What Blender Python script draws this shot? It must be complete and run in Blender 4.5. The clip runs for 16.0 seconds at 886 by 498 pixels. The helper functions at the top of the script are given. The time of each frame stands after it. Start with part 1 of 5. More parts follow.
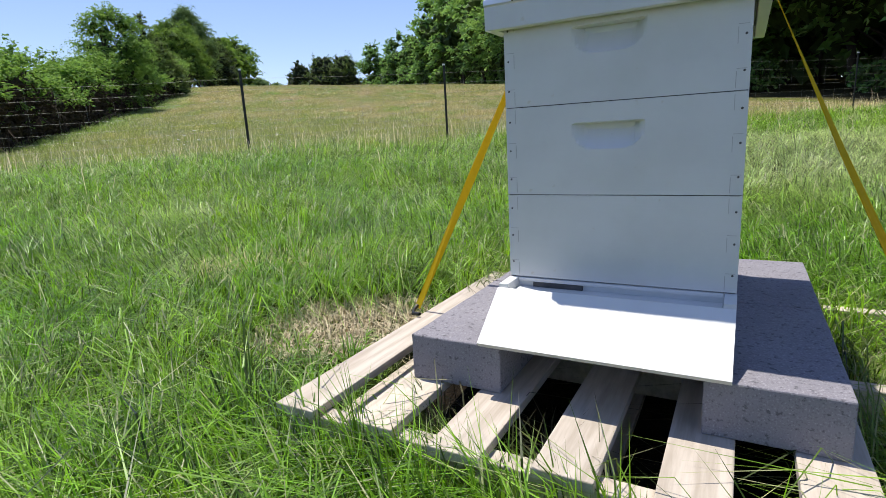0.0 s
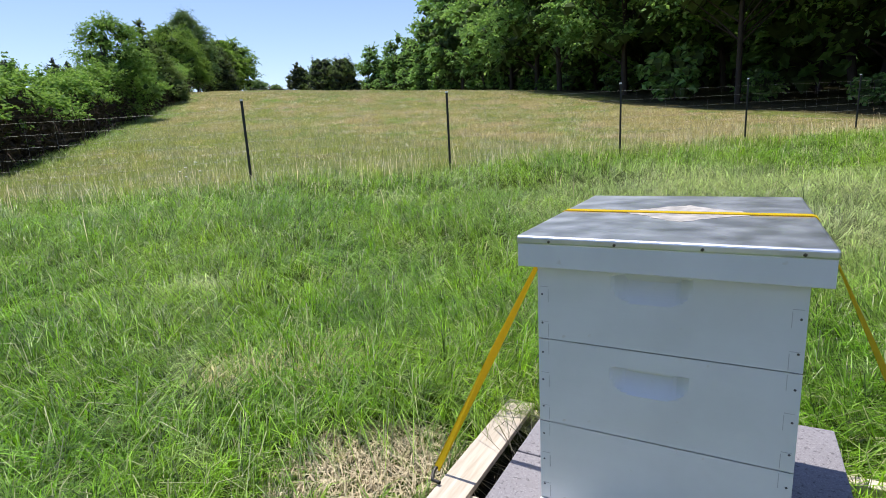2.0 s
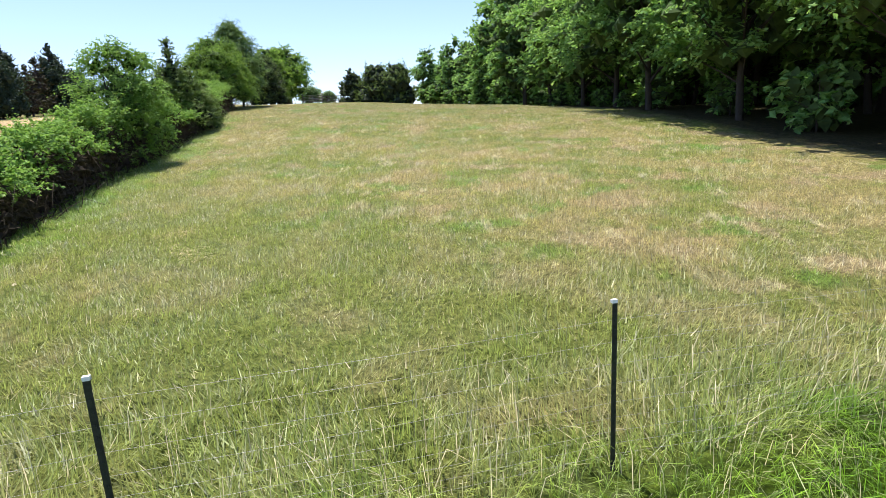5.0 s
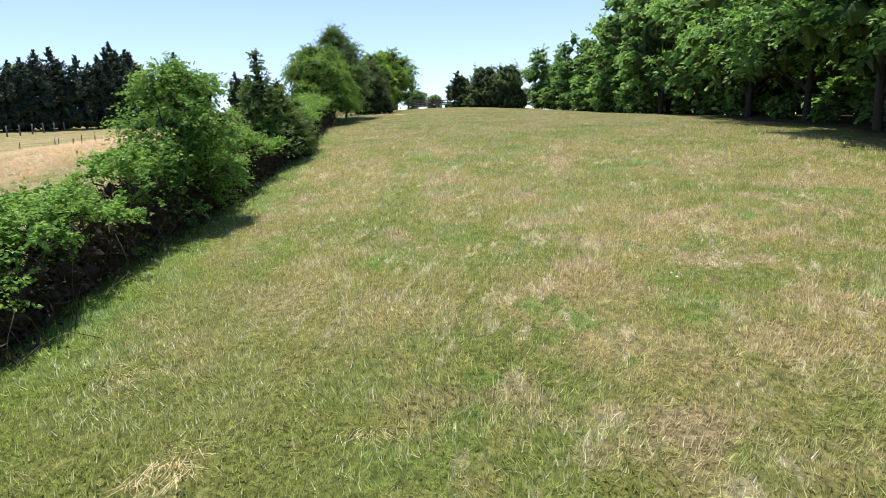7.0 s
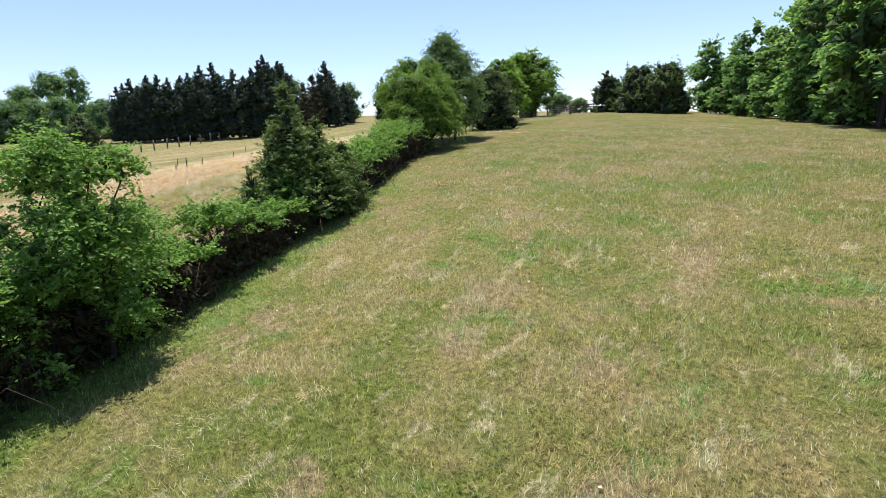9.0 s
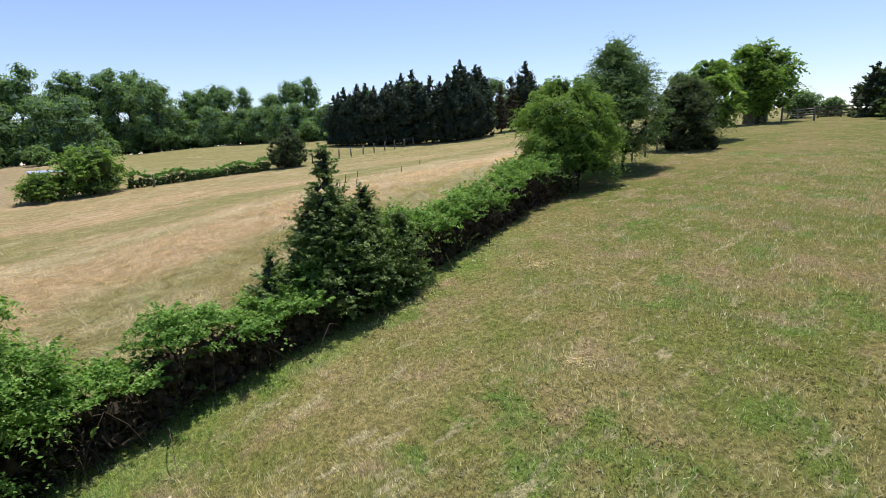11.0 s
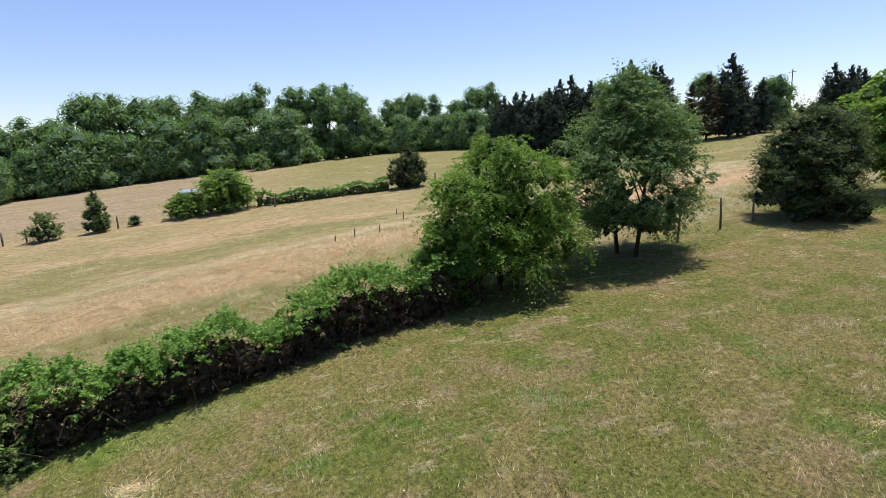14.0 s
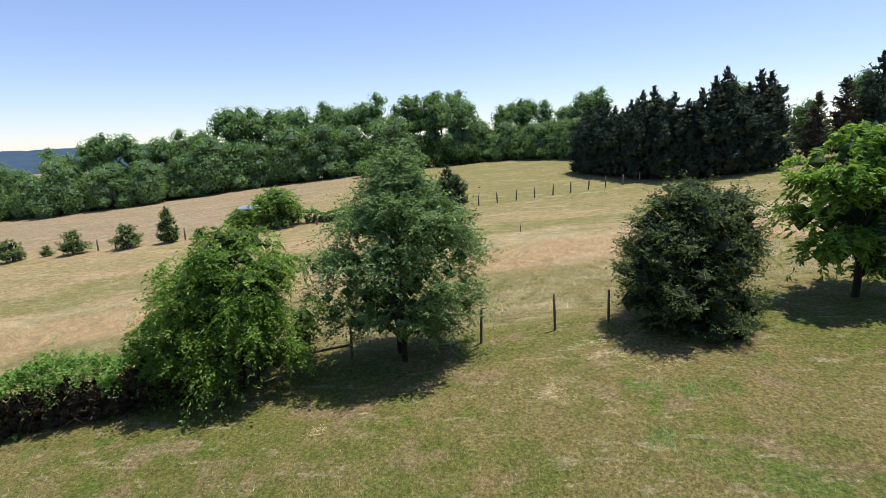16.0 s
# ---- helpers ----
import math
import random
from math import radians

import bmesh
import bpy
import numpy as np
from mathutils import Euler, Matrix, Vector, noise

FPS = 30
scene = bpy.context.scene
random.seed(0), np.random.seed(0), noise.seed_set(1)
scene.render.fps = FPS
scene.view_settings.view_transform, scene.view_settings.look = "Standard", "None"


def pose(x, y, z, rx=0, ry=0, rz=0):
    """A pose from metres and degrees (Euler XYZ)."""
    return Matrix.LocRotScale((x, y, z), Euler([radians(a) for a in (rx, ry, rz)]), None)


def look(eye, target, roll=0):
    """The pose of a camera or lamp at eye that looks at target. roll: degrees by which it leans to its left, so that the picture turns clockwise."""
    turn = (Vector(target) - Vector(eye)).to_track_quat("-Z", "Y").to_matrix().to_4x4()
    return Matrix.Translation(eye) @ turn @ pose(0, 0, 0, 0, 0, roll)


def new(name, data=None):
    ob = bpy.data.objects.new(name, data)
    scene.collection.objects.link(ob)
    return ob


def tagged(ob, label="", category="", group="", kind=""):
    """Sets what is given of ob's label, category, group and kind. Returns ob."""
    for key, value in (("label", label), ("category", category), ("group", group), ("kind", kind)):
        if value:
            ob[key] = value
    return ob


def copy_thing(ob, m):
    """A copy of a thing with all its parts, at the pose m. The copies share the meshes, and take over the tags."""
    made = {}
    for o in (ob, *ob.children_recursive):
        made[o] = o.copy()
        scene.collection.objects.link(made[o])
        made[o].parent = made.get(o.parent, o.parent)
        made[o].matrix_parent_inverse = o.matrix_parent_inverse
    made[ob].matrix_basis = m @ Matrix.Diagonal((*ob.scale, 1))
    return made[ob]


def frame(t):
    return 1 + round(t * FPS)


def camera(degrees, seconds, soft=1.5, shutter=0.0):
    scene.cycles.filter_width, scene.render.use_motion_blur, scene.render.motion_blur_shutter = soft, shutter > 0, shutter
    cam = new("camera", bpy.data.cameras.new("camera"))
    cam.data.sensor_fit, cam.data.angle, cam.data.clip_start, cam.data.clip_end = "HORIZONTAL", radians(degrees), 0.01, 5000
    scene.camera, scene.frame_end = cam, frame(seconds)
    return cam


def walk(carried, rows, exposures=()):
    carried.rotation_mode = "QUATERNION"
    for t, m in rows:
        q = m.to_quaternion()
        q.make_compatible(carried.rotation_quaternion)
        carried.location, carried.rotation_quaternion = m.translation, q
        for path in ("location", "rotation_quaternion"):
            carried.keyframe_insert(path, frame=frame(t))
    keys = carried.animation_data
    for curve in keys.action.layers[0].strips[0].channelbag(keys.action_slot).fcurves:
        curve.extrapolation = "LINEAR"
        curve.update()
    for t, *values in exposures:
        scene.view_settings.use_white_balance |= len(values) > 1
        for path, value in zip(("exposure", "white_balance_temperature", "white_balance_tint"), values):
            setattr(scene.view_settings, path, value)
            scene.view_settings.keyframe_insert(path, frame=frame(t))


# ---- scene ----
cam = camera(79.2, 16.0, 0.8)
METRES, EYE = 58.0, 0.5
ROWS = [
    (0.0, 0.0, 0.0, 0.0, -0.66, -12.0, 3.12),
    (0.5, 0.0002, -0.0001, 0.0003, -0.69, -12.01, 3.08),
    (1.0, 0.0003, -0.0003, 0.0015, -0.74, -11.99, 3.07),
    (1.5, 0.0002, -0.0005, 0.004, -0.75, -11.97, 3.01),
    (2.0, -0.0006, 0.0023, 0.0073, -0.78, -12.01, 2.99),
    (2.5, -0.0016, 0.0093, 0.0106, -0.79, -12.02, 2.99),
    (3.0, -0.002, 0.0199, 0.0143, -0.76, -12.05, 2.99),
    (3.5, -0.0024, 0.0338, 0.0183, -0.76, -12.08, 3.0),
    (4.0, -0.0032, 0.0511, 0.0235, 0.06, -12.08, 2.96),
    (4.5, -0.0055, 0.0713, 0.0305, 2.32, -12.03, 3.0),
    (7.0, -0.047, 0.1969, 0.0605, 15.29, -11.58, 2.88),
    (7.5, -0.0575, 0.2279, 0.0683, 18.56, -11.53, 2.96),
    (8.0, -0.0607, 0.2591, 0.0764, 21.99, -11.43, 2.96),
    (8.5, -0.0549, 0.2918, 0.0835, 26.15, -11.32, 2.93),
    (9.0, -0.0443, 0.3273, 0.0912, 31.49, -11.22, 2.88),
    (9.2, -0.0403, 0.3427, 0.0945, 33.34, -11.2, 2.85),
    (11.3, -0.0488, 0.4549, 0.1301, 56.94, -10.99, 2.27),
    (11.5, -0.0535, 0.4666, 0.134, 58.56, -10.97, 2.26),
    (12.0, -0.0633, 0.5013, 0.1432, 62.56, -10.92, 2.24),
    (12.5, -0.0671, 0.5416, 0.1523, 66.99, -10.87, 2.23),
    (13.0, -0.0646, 0.5891, 0.159, 71.07, -10.88, 2.25),
    (13.5, -0.0593, 0.6433, 0.1648, 75.58, -10.87, 2.23),
    (14.0, -0.0553, 0.7037, 0.1708, 79.3, -10.88, 2.23),
    (14.5, -0.0536, 0.7683, 0.1776, 84.25, -10.85, 2.2),
    (15.0, -0.0583, 0.8322, 0.1886, 89.21, -10.84, 2.12),
    (15.5, -0.0693, 0.8934, 0.2016, 93.62, -10.83, 2.09),
    (16.0, -0.0863, 0.9505, 0.2153, 96.84, -10.87, 2.04),
]
walk(cam, [(t, pose(METRES * x, METRES * y, EYE + METRES * z, 90 + pitch, roll, yaw)) for t, x, y, z, yaw, pitch, roll in ROWS],
     exposures=[(0, 0.2), (1.5, 0.25), (2.5, 0.45), (3.5, 0.7), (4.5, 0.75), (7.0, 0.6), (9.0, 0.5), (11.5, 0.22), (16.0, 0.2)])
# ---- world and sun ----
SUN_WAY = Vector((0.19, -0.235, -1.0)).normalized()
world = bpy.data.worlds.new("world")
scene.world = world
world.use_nodes = True
wn = world.node_tree
sky = wn.nodes.new("ShaderNodeTexSky")
sky.sky_type, sky.sun_disc = "NISHITA", False
sky.sun_elevation, sky.sun_rotation = radians(73.2), math.atan2(-SUN_WAY.x, -SUN_WAY.y)
sky.air_density, sky.dust_density, sky.ozone_density = 1.0, 0.2, 4.5
haze = wn.nodes.new("ShaderNodeMix")
haze.data_type, haze.blend_type = "RGBA", "MULTIPLY"
haze.inputs[0].default_value, haze.inputs[7].default_value = 1.0, (1.10, 0.99, 1.08, 1)
wn.links.new(sky.outputs[0], haze.inputs[6])
wn.links.new(haze.outputs[2], wn.nodes["Background"].inputs[0])
wn.nodes["Background"].inputs[1].default_value = 0.136
sun_data = bpy.data.lights.new("sun", "SUN")
sun_data.energy, sun_data.angle, sun_data.color = 5.0, radians(0.5), (1.0, 0.95, 0.87)
sun = new("sun", sun_data)
sun.matrix_world = look(-SUN_WAY * 60, (0, 0, 0))

# ---- the lie of the land ----
PROFILE = [(-4000, -20), (-400, -18), (-40, -3.0), (-10, -0.85), (0, -0.14), (2, -0.09), (8.5, 0.45), (15, 1.1), (20, 1.70), (26, 2.38), (33, 3.6),
           (36.4, 4.08), (40, 4.5), (43.4, 4.8), (48, 5.1), (55, 5.7), (60, 5.95), (70, 6.5), (90, 7.5), (105, 8.0), (130, 8.1), (200, 6.0), (400, -4), (4000, -20)]
_ys = np.linspace(-300, 500, 3201)
_pz = np.interp(_ys, [k[0] for k in PROFILE], [k[1] for k in PROFILE])
_kern = np.exp(-0.5 * (np.arange(-32, 33) * 0.25 / 1.8) ** 2)
_pz[40:-40] = np.convolve(_pz, _kern / _kern.sum(), "same")[40:-40]


def ground(x, y):
    """Height of the land at x, y."""
    x, y = np.asarray(x, float), np.asarray(y, float)
    p = np.where((y > -290) & (y < 490), np.interp(y, _ys, _pz), np.interp(y, [k[0] for k in PROFILE], [k[1] for k in PROFILE]))
    u = x + 10
    cross = np.where(u < 0, 12 * np.tanh(u / 12), 40 * np.tanh(u / 40))
    near = p - 0.0012 * np.clip(y, 0, 120) * cross
    left = 2.3 + 0.068 * np.clip(y, -220, 160) + 0.05 * np.clip(-60 - x, 0, 75) - 0.06 * np.clip(-135 - x, 0, 900)
    left = left - 0.7 * np.exp(-((x + 43) / 10) ** 2)
    s = np.clip((-22 - x) / 38, 0, 1)
    s = s * s * (3 - 2 * s)
    return near * (1 - s) + left * s + 0.03 * np.sin(x * 0.9 + 1.3 * np.sin(y * 0.37)) * np.sin(y * 0.8 + x * 0.23)


# ---- material helpers ----
class Mat:
    """A node material with short ways to add nodes."""

    def __init__(self, name, rough=0.8, spec=0.3, metal=0.0):
        self.m = bpy.data.materials.new(name)
        self.m.use_nodes = True
        self.nt = self.m.node_tree
        self.b = self.nt.nodes["Principled BSDF"]
        self.b.inputs["Roughness"].default_value = rough
        self.b.inputs["Specular IOR Level"].default_value = spec
        self.b.inputs["Metallic"].default_value = metal

    def node(self, kind, **kw):
        n = self.nt.nodes.new("ShaderNode" + kind)
        for k, v in kw.items():
            n.inputs[k].default_value = v
        return n

    def link(self, a, b):
        self.nt.links.new(a, b)

    def pos(self):
        return self.node("NewGeometry").outputs["Position"]

    def obj(self):
        return self.node("TexCoord").outputs["Object"]

    def noise(self, vec, scale, detail=3.0, rough=0.55):
        n = self.node("TexNoise", Scale=scale, Detail=detail, Roughness=rough)
        self.link(vec, n.inputs["Vector"])
        return n.outputs["Fac"]

    def stretch(self, vec, scale, turn=0.0):
        n = self.nt.nodes.new("ShaderNodeMapping")
        n.inputs["Scale"].default_value = scale
        n.inputs["Rotation"].default_value = (0, 0, turn)
        self.link(vec, n.inputs["Vector"])
        return n.outputs["Vector"]

    def ramp(self, fac, lo, hi):
        n = self.nt.nodes.new("ShaderNodeMapRange")
        n.interpolation_type = "SMOOTHSTEP"
        n.inputs["From Min"].default_value, n.inputs["From Max"].default_value = lo, hi
        self.link(fac, n.inputs["Value"])
        return n.outputs["Result"]

    def mix(self, fac, a, b, blend="MIX"):
        n = self.nt.nodes.new("ShaderNodeMix")
        n.data_type, n.blend_type = "RGBA", blend
        for sock, v in ((n.inputs[0], fac), (n.inputs[6], a), (n.inputs[7], b)):
            if isinstance(v, (int, float)):
                sock.default_value = v
            elif isinstance(v, tuple):
                sock.default_value = (*v, 1)
            else:
                self.link(v, sock)
        return n.outputs[2]

    def math(self, op, a, b=0.0, c=0.0):
        n = self.nt.nodes.new("ShaderNodeMath")
        n.operation = op
        for sock, v in zip(n.inputs, (a, b, c)):
            if isinstance(v, (int, float)):
                sock.default_value = v
            else:
                self.link(v, sock)
        return n.outputs[0]

    def colour(self, sock):
        if isinstance(sock, tuple):
            self.b.inputs["Base Color"].default_value = (*sock, 1)
        else:
            self.link(sock, self.b.inputs["Base Color"])
        return self

    def bump(self, height, strength=0.3, dist=0.01):
        n = self.nt.nodes.new("ShaderNodeBump")
        n.inputs["Strength"].default_value, n.inputs["Distance"].default_value = strength, dist
        self.link(height, n.inputs["Height"])
        self.link(n.outputs[0], self.b.inputs["Normal"])
        return self

    def rough(self, sock):
        self.link(sock, self.b.inputs["Roughness"])
        return self

    def see_through(self, colour, amount, normal=None):
        """Thin leaf: part of the light passes."""
        t = self.nt.nodes.new("ShaderNodeBsdfTranslucent")
        if isinstance(colour, tuple):
            t.inputs[0].default_value = (*colour, 1)
        else:
            self.link(colour, t.inputs[0])
        if normal is not None:
            self.link(normal, t.inputs["Normal"])
        s = self.nt.nodes.new("ShaderNodeMixShader")
        s.inputs[0].default_value = amount
        self.link(self.b.outputs[0], s.inputs[1])
        self.link(t.outputs[0], s.inputs[2])
        self.link(s.outputs[0], self.nt.nodes["Material Output"].inputs[0])
        return self


def land_colour(M):
    """Colour of the grassland by where it lies: lush by the hive, mown field past the wire fence, hay beyond the hedge."""
    p = M.pos()
    sep = M.node("SeparateXYZ")
    M.link(p, sep.inputs[0])
    x, y = sep.outputs[0], sep.outputs[1]
    flat = M.stretch(p, (1, 1, 0.2))
    big, mid, fine = M.noise(flat, 0.16, 3), M.noise(flat, 0.8, 4, 0.6), M.noise(flat, 5.0, 3, 0.6)
    # lush side
    lush = M.mix(M.ramp(mid, 0.35, 0.7), LUSH_A, LUSH_B)
    # pale tone: dry grass, plus the silvery sheen of flattened blades as colour
    lush = M.mix(M.math("MULTIPLY", M.ramp(fine, 0.55, 0.75), 0.5), lush, LUSH_DRY_SHEEN)
    lush = M.mix(M.math("MULTIPLY", M.ramp(M.noise(flat, 1.1, 4, 0.7), 0.55, 0.68), 0.8), lush, LUSH_DRY_SHEEN)
    dry_at = M.node("VectorMath")
    dry_at.operation = "DISTANCE"
    M.link(M.stretch(p, (0.7, 0.6, 0)), dry_at.inputs[0])
    dry_at.inputs[1].default_value = (2.1, 3.0, 0)
    lush = M.mix(M.math("MULTIPLY", M.ramp(M.math("ADD", dry_at.outputs["Value"], M.math("MULTIPLY", M.math("SUBTRACT", M.noise(flat, 2.2, 4, 0.7), 0.5), 2.4)), 2.1, 0.7), 0.55), lush, (0.25, 0.275, 0.150))
    tuft = M.noise(flat, 2.6, 4, 0.7)
    # mown field: olive sward, tan stubble, fresh green patches, pinkish dry ground and pale wisps
    broad = M.math("MULTIPLY_ADD", M.noise(flat, 0.20, 3), 0.55, M.math("MULTIPLY", M.noise(flat, 0.85, 4, 0.65), 0.45))
    field = M.mix(M.ramp(broad, 0.43, 0.56), FIELD_GREEN, FIELD_B)
    field = M.mix(M.math("MULTIPLY", M.ramp(mid, 0.36, 0.62), 0.5), field, FIELD_A)
    field = M.mix(M.math("MULTIPLY", M.ramp(M.noise(M.stretch(p, (1, 1, 0.2), 0.7), 0.62, 3, 0.6), 0.57, 0.66), 0.75), field, FIELD_FRESH)
    field = M.mix(M.math("MULTIPLY", M.ramp(M.noise(M.stretch(p, (1, 1, 0.2), 1.9), 0.7, 4, 0.6), 0.53, 0.64), 0.8), field, FIELD_PINK)
    field = M.mix(M.math("MULTIPLY", M.ramp(M.noise(M.stretch(p, (2.4, 0.8, 0.2), 0.3), 1.3, 4, 0.65), 0.57, 0.66), 0.7), field, FIELD_PALE)
    field = M.mix(M.math("MULTIPLY", M.ramp(fine, 0.52, 0.72), 0.45), field, FIELD_DRY)
    field = M.mix(M.math("MULTIPLY", M.ramp(tuft, 0.44, 0.34), 0.5), field, M.mix(1.0, field, (0.66, 0.72, 0.58), "MULTIPLY"))
    field = M.mix(M.math("MULTIPLY", M.math("MULTIPLY", M.ramp(M.math("ADD", y, M.math("MULTIPLY", x, 0.8)), 17.0, 9.0), M.ramp(broad, 0.72, 0.54)), 0.9), field, FIELD_GREEN)
    stub = M.math("MULTIPLY", M.math("MULTIPLY", M.ramp(y, 15.5, 11.5), M.ramp(M.noise(flat, 0.5, 4, 0.6), 0.46, 0.64)), 0.4)
    field = M.mix(stub, field, FIELD_PINK)
    field = M.mix(M.math("MULTIPLY", M.math("MULTIPLY", M.ramp(y, 24.0, 34.0), M.ramp(mid, 0.64, 0.42)), 0.34), field, FIELD_GREEN)
    field = M.mix(M.ramp(y, 26.0, 46.0), field, M.mix(1.0, field, (0.87, 0.83, 0.83), "MULTIPLY"))
    # hay
    rows = M.stretch(p, (0.15, 0.045, 0.1), radians(-16))
    hay = M.mix(M.ramp(M.noise(rows, 1.1, 4, 0.6), 0.40, 0.60), HAY_A, HAY_B)
    sway = M.math("MULTIPLY", M.math("SUBTRACT", M.noise(M.stretch(p, (0.12, 0.05, 0.1), radians(-16)), 1.3, 5, 0.65), 0.5), 17.0)
    back = M.math("ADD", M.math("MULTIPLY", M.math("ADD", M.math("MULTIPLY", y, 0.284), M.math("ADD", x, 7.4)), -1.0), sway)

    def strip(a, b, c, d, k):
        return M.math("MULTIPLY", M.math("MULTIPLY", M.ramp(back, a, b), M.ramp(back, d, c)), k)

    hay = M.mix(strip(-2.0, 0.0, 8.5, 11.0, 0.65), hay, HAY_C)
    hay = M.mix(strip(10.5, 13.0, 18.5, 20.5, 0.7), hay, HAY_A)
    hay = M.mix(strip(19.5, 20.5, 21.5, 24.0, 0.5), hay, HAY_PALE)
    hay = M.mix(strip(23.0, 25.5, 29.0, 32.0, 0.75), hay, HAY_C)
    beyond = M.ramp(M.math("ADD", x, sway), -58.0, -68.0)
    hay = M.mix(M.math("MULTIPLY", M.math("MULTIPLY", beyond, M.ramp(y, 18.0, 40.0)), 0.7), hay, HAY_C)
    hay = M.mix(M.math("MULTIPLY", M.math("MULTIPLY", beyond, M.ramp(y, 34.0, 12.0)), 0.6), hay, (0.275, 0.205, 0.150))
    hay = M.mix(M.math("MULTIPLY", M.ramp(M.noise(M.stretch(p, (0.9, 0.35, 0.1), radians(-30)), 0.8, 5, 0.7), 0.52, 0.68), 0.55), hay, HAY_PALE)
    hay = M.mix(M.math("MULTIPLY", M.ramp(M.noise(M.stretch(p, (1, 0.6, 0.2), 0.9), 0.30, 5, 0.7), 0.50, 0.64), 0.4), hay, HAY_C)
    hay = M.mix(M.math("MULTIPLY", M.ramp(M.noise(flat, 1.6, 4, 0.65), 0.52, 0.70), 0.45), hay, HAY_C)
    # fresh green strip along the hedge
    lee = M.math("ADD", M.math("MULTIPLY", y, 0.284), M.math("ADD", x, 7.4))
    field = M.mix(M.math("MULTIPLY", M.ramp(M.math("ADD", lee, M.math("MULTIPLY", M.math("SUBTRACT", mid, 0.5), 5.0)), 3.4, 1.6), M.math("MULTIPLY", M.ramp(y, 42.0, 34.0), 0.6)), field, (0.120, 0.200, 0.036))
    # fence line and hedge line
    wob = M.math("MULTIPLY", M.math("SUBTRACT", mid, 0.5), 1.6)
    d = M.math("ADD", M.math("MULTIPLY", x, -0.29), M.math("MULTIPLY", y, 0.957))
    past = M.ramp(M.math("ADD", M.math("SUBTRACT", d, 8.15), wob), -0.5, 0.6)
    h = M.math("ADD", M.math("MULTIPLY", y, 0.284), M.math("ADD", x, 7.4))
    over = M.ramp(M.math("ADD", h, wob), -0.4, -2.2)
    e = M.math("ADD", M.math("MULTIPLY", y, 0.2), M.math("SUBTRACT", x, 14.6))
    litter = M.mix(M.ramp(fine, 0.4, 0.7), (0.050, 0.045, 0.020), (0.085, 0.070, 0.035))
    # light and dark tufts
    spot = M.mix(M.ramp(M.noise(flat, 9.0, 5, 0.75), 0.34, 0.66), M.mix(over, (0.62, 0.65, 0.60), (0.85, 0.85, 0.83)), M.mix(over, (1.34, 1.32, 1.30), (1.12, 1.12, 1.12)))
    land = M.mix(over, M.mix(past, lush, field), hay)
    # shade under pallet and hive, put into the ground colour
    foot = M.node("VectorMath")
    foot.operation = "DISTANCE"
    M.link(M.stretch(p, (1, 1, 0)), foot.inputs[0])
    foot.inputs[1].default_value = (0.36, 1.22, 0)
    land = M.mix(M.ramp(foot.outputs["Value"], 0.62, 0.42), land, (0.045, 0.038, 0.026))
    land = M.mix(1.0, land, spot, "MULTIPLY")
    return M.mix(M.ramp(M.math("ADD", e, wob), 0.0, 1.5), land, litter), mid, fine, M.math("MAXIMUM", past, over), over


LUSH_A, LUSH_B, LUSH_DRY_SHEEN = (0.071, 0.150, 0.007), (0.126, 0.208, 0.013), (0.240, 0.270, 0.145)
FIELD_A, FIELD_B, FIELD_GREEN = (0.193, 0.180, 0.061), (0.245, 0.199, 0.093), (0.133, 0.158, 0.038)
FIELD_FRESH, FIELD_PINK, FIELD_DRY, FIELD_PALE = (0.101, 0.172, 0.033), (0.268, 0.204, 0.121), (0.295, 0.247, 0.140), (0.370, 0.322, 0.209)
HAY_A, HAY_B, HAY_C, HAY_PALE = (0.345, 0.248, 0.138), (0.275, 0.222, 0.108), (0.172, 0.170, 0.060), (0.41, 0.340, 0.212)


def make_ground():
    M = Mat("grassland", 0.95, 0.1)
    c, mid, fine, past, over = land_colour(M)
    # shade between the lush blades, multiplied into the ground colour
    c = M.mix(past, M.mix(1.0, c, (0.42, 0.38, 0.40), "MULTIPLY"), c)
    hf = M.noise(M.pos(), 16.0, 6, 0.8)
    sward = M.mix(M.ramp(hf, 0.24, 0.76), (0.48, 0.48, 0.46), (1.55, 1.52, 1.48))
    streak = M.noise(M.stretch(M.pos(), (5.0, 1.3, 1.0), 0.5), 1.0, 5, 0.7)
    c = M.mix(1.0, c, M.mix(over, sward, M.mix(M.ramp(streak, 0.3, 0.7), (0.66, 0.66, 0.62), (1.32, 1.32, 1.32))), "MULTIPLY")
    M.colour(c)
    M.bump(M.math("ADD", hf, M.math("MULTIPLY", fine, 2.0)), 0.9, 0.06)
    return M.m


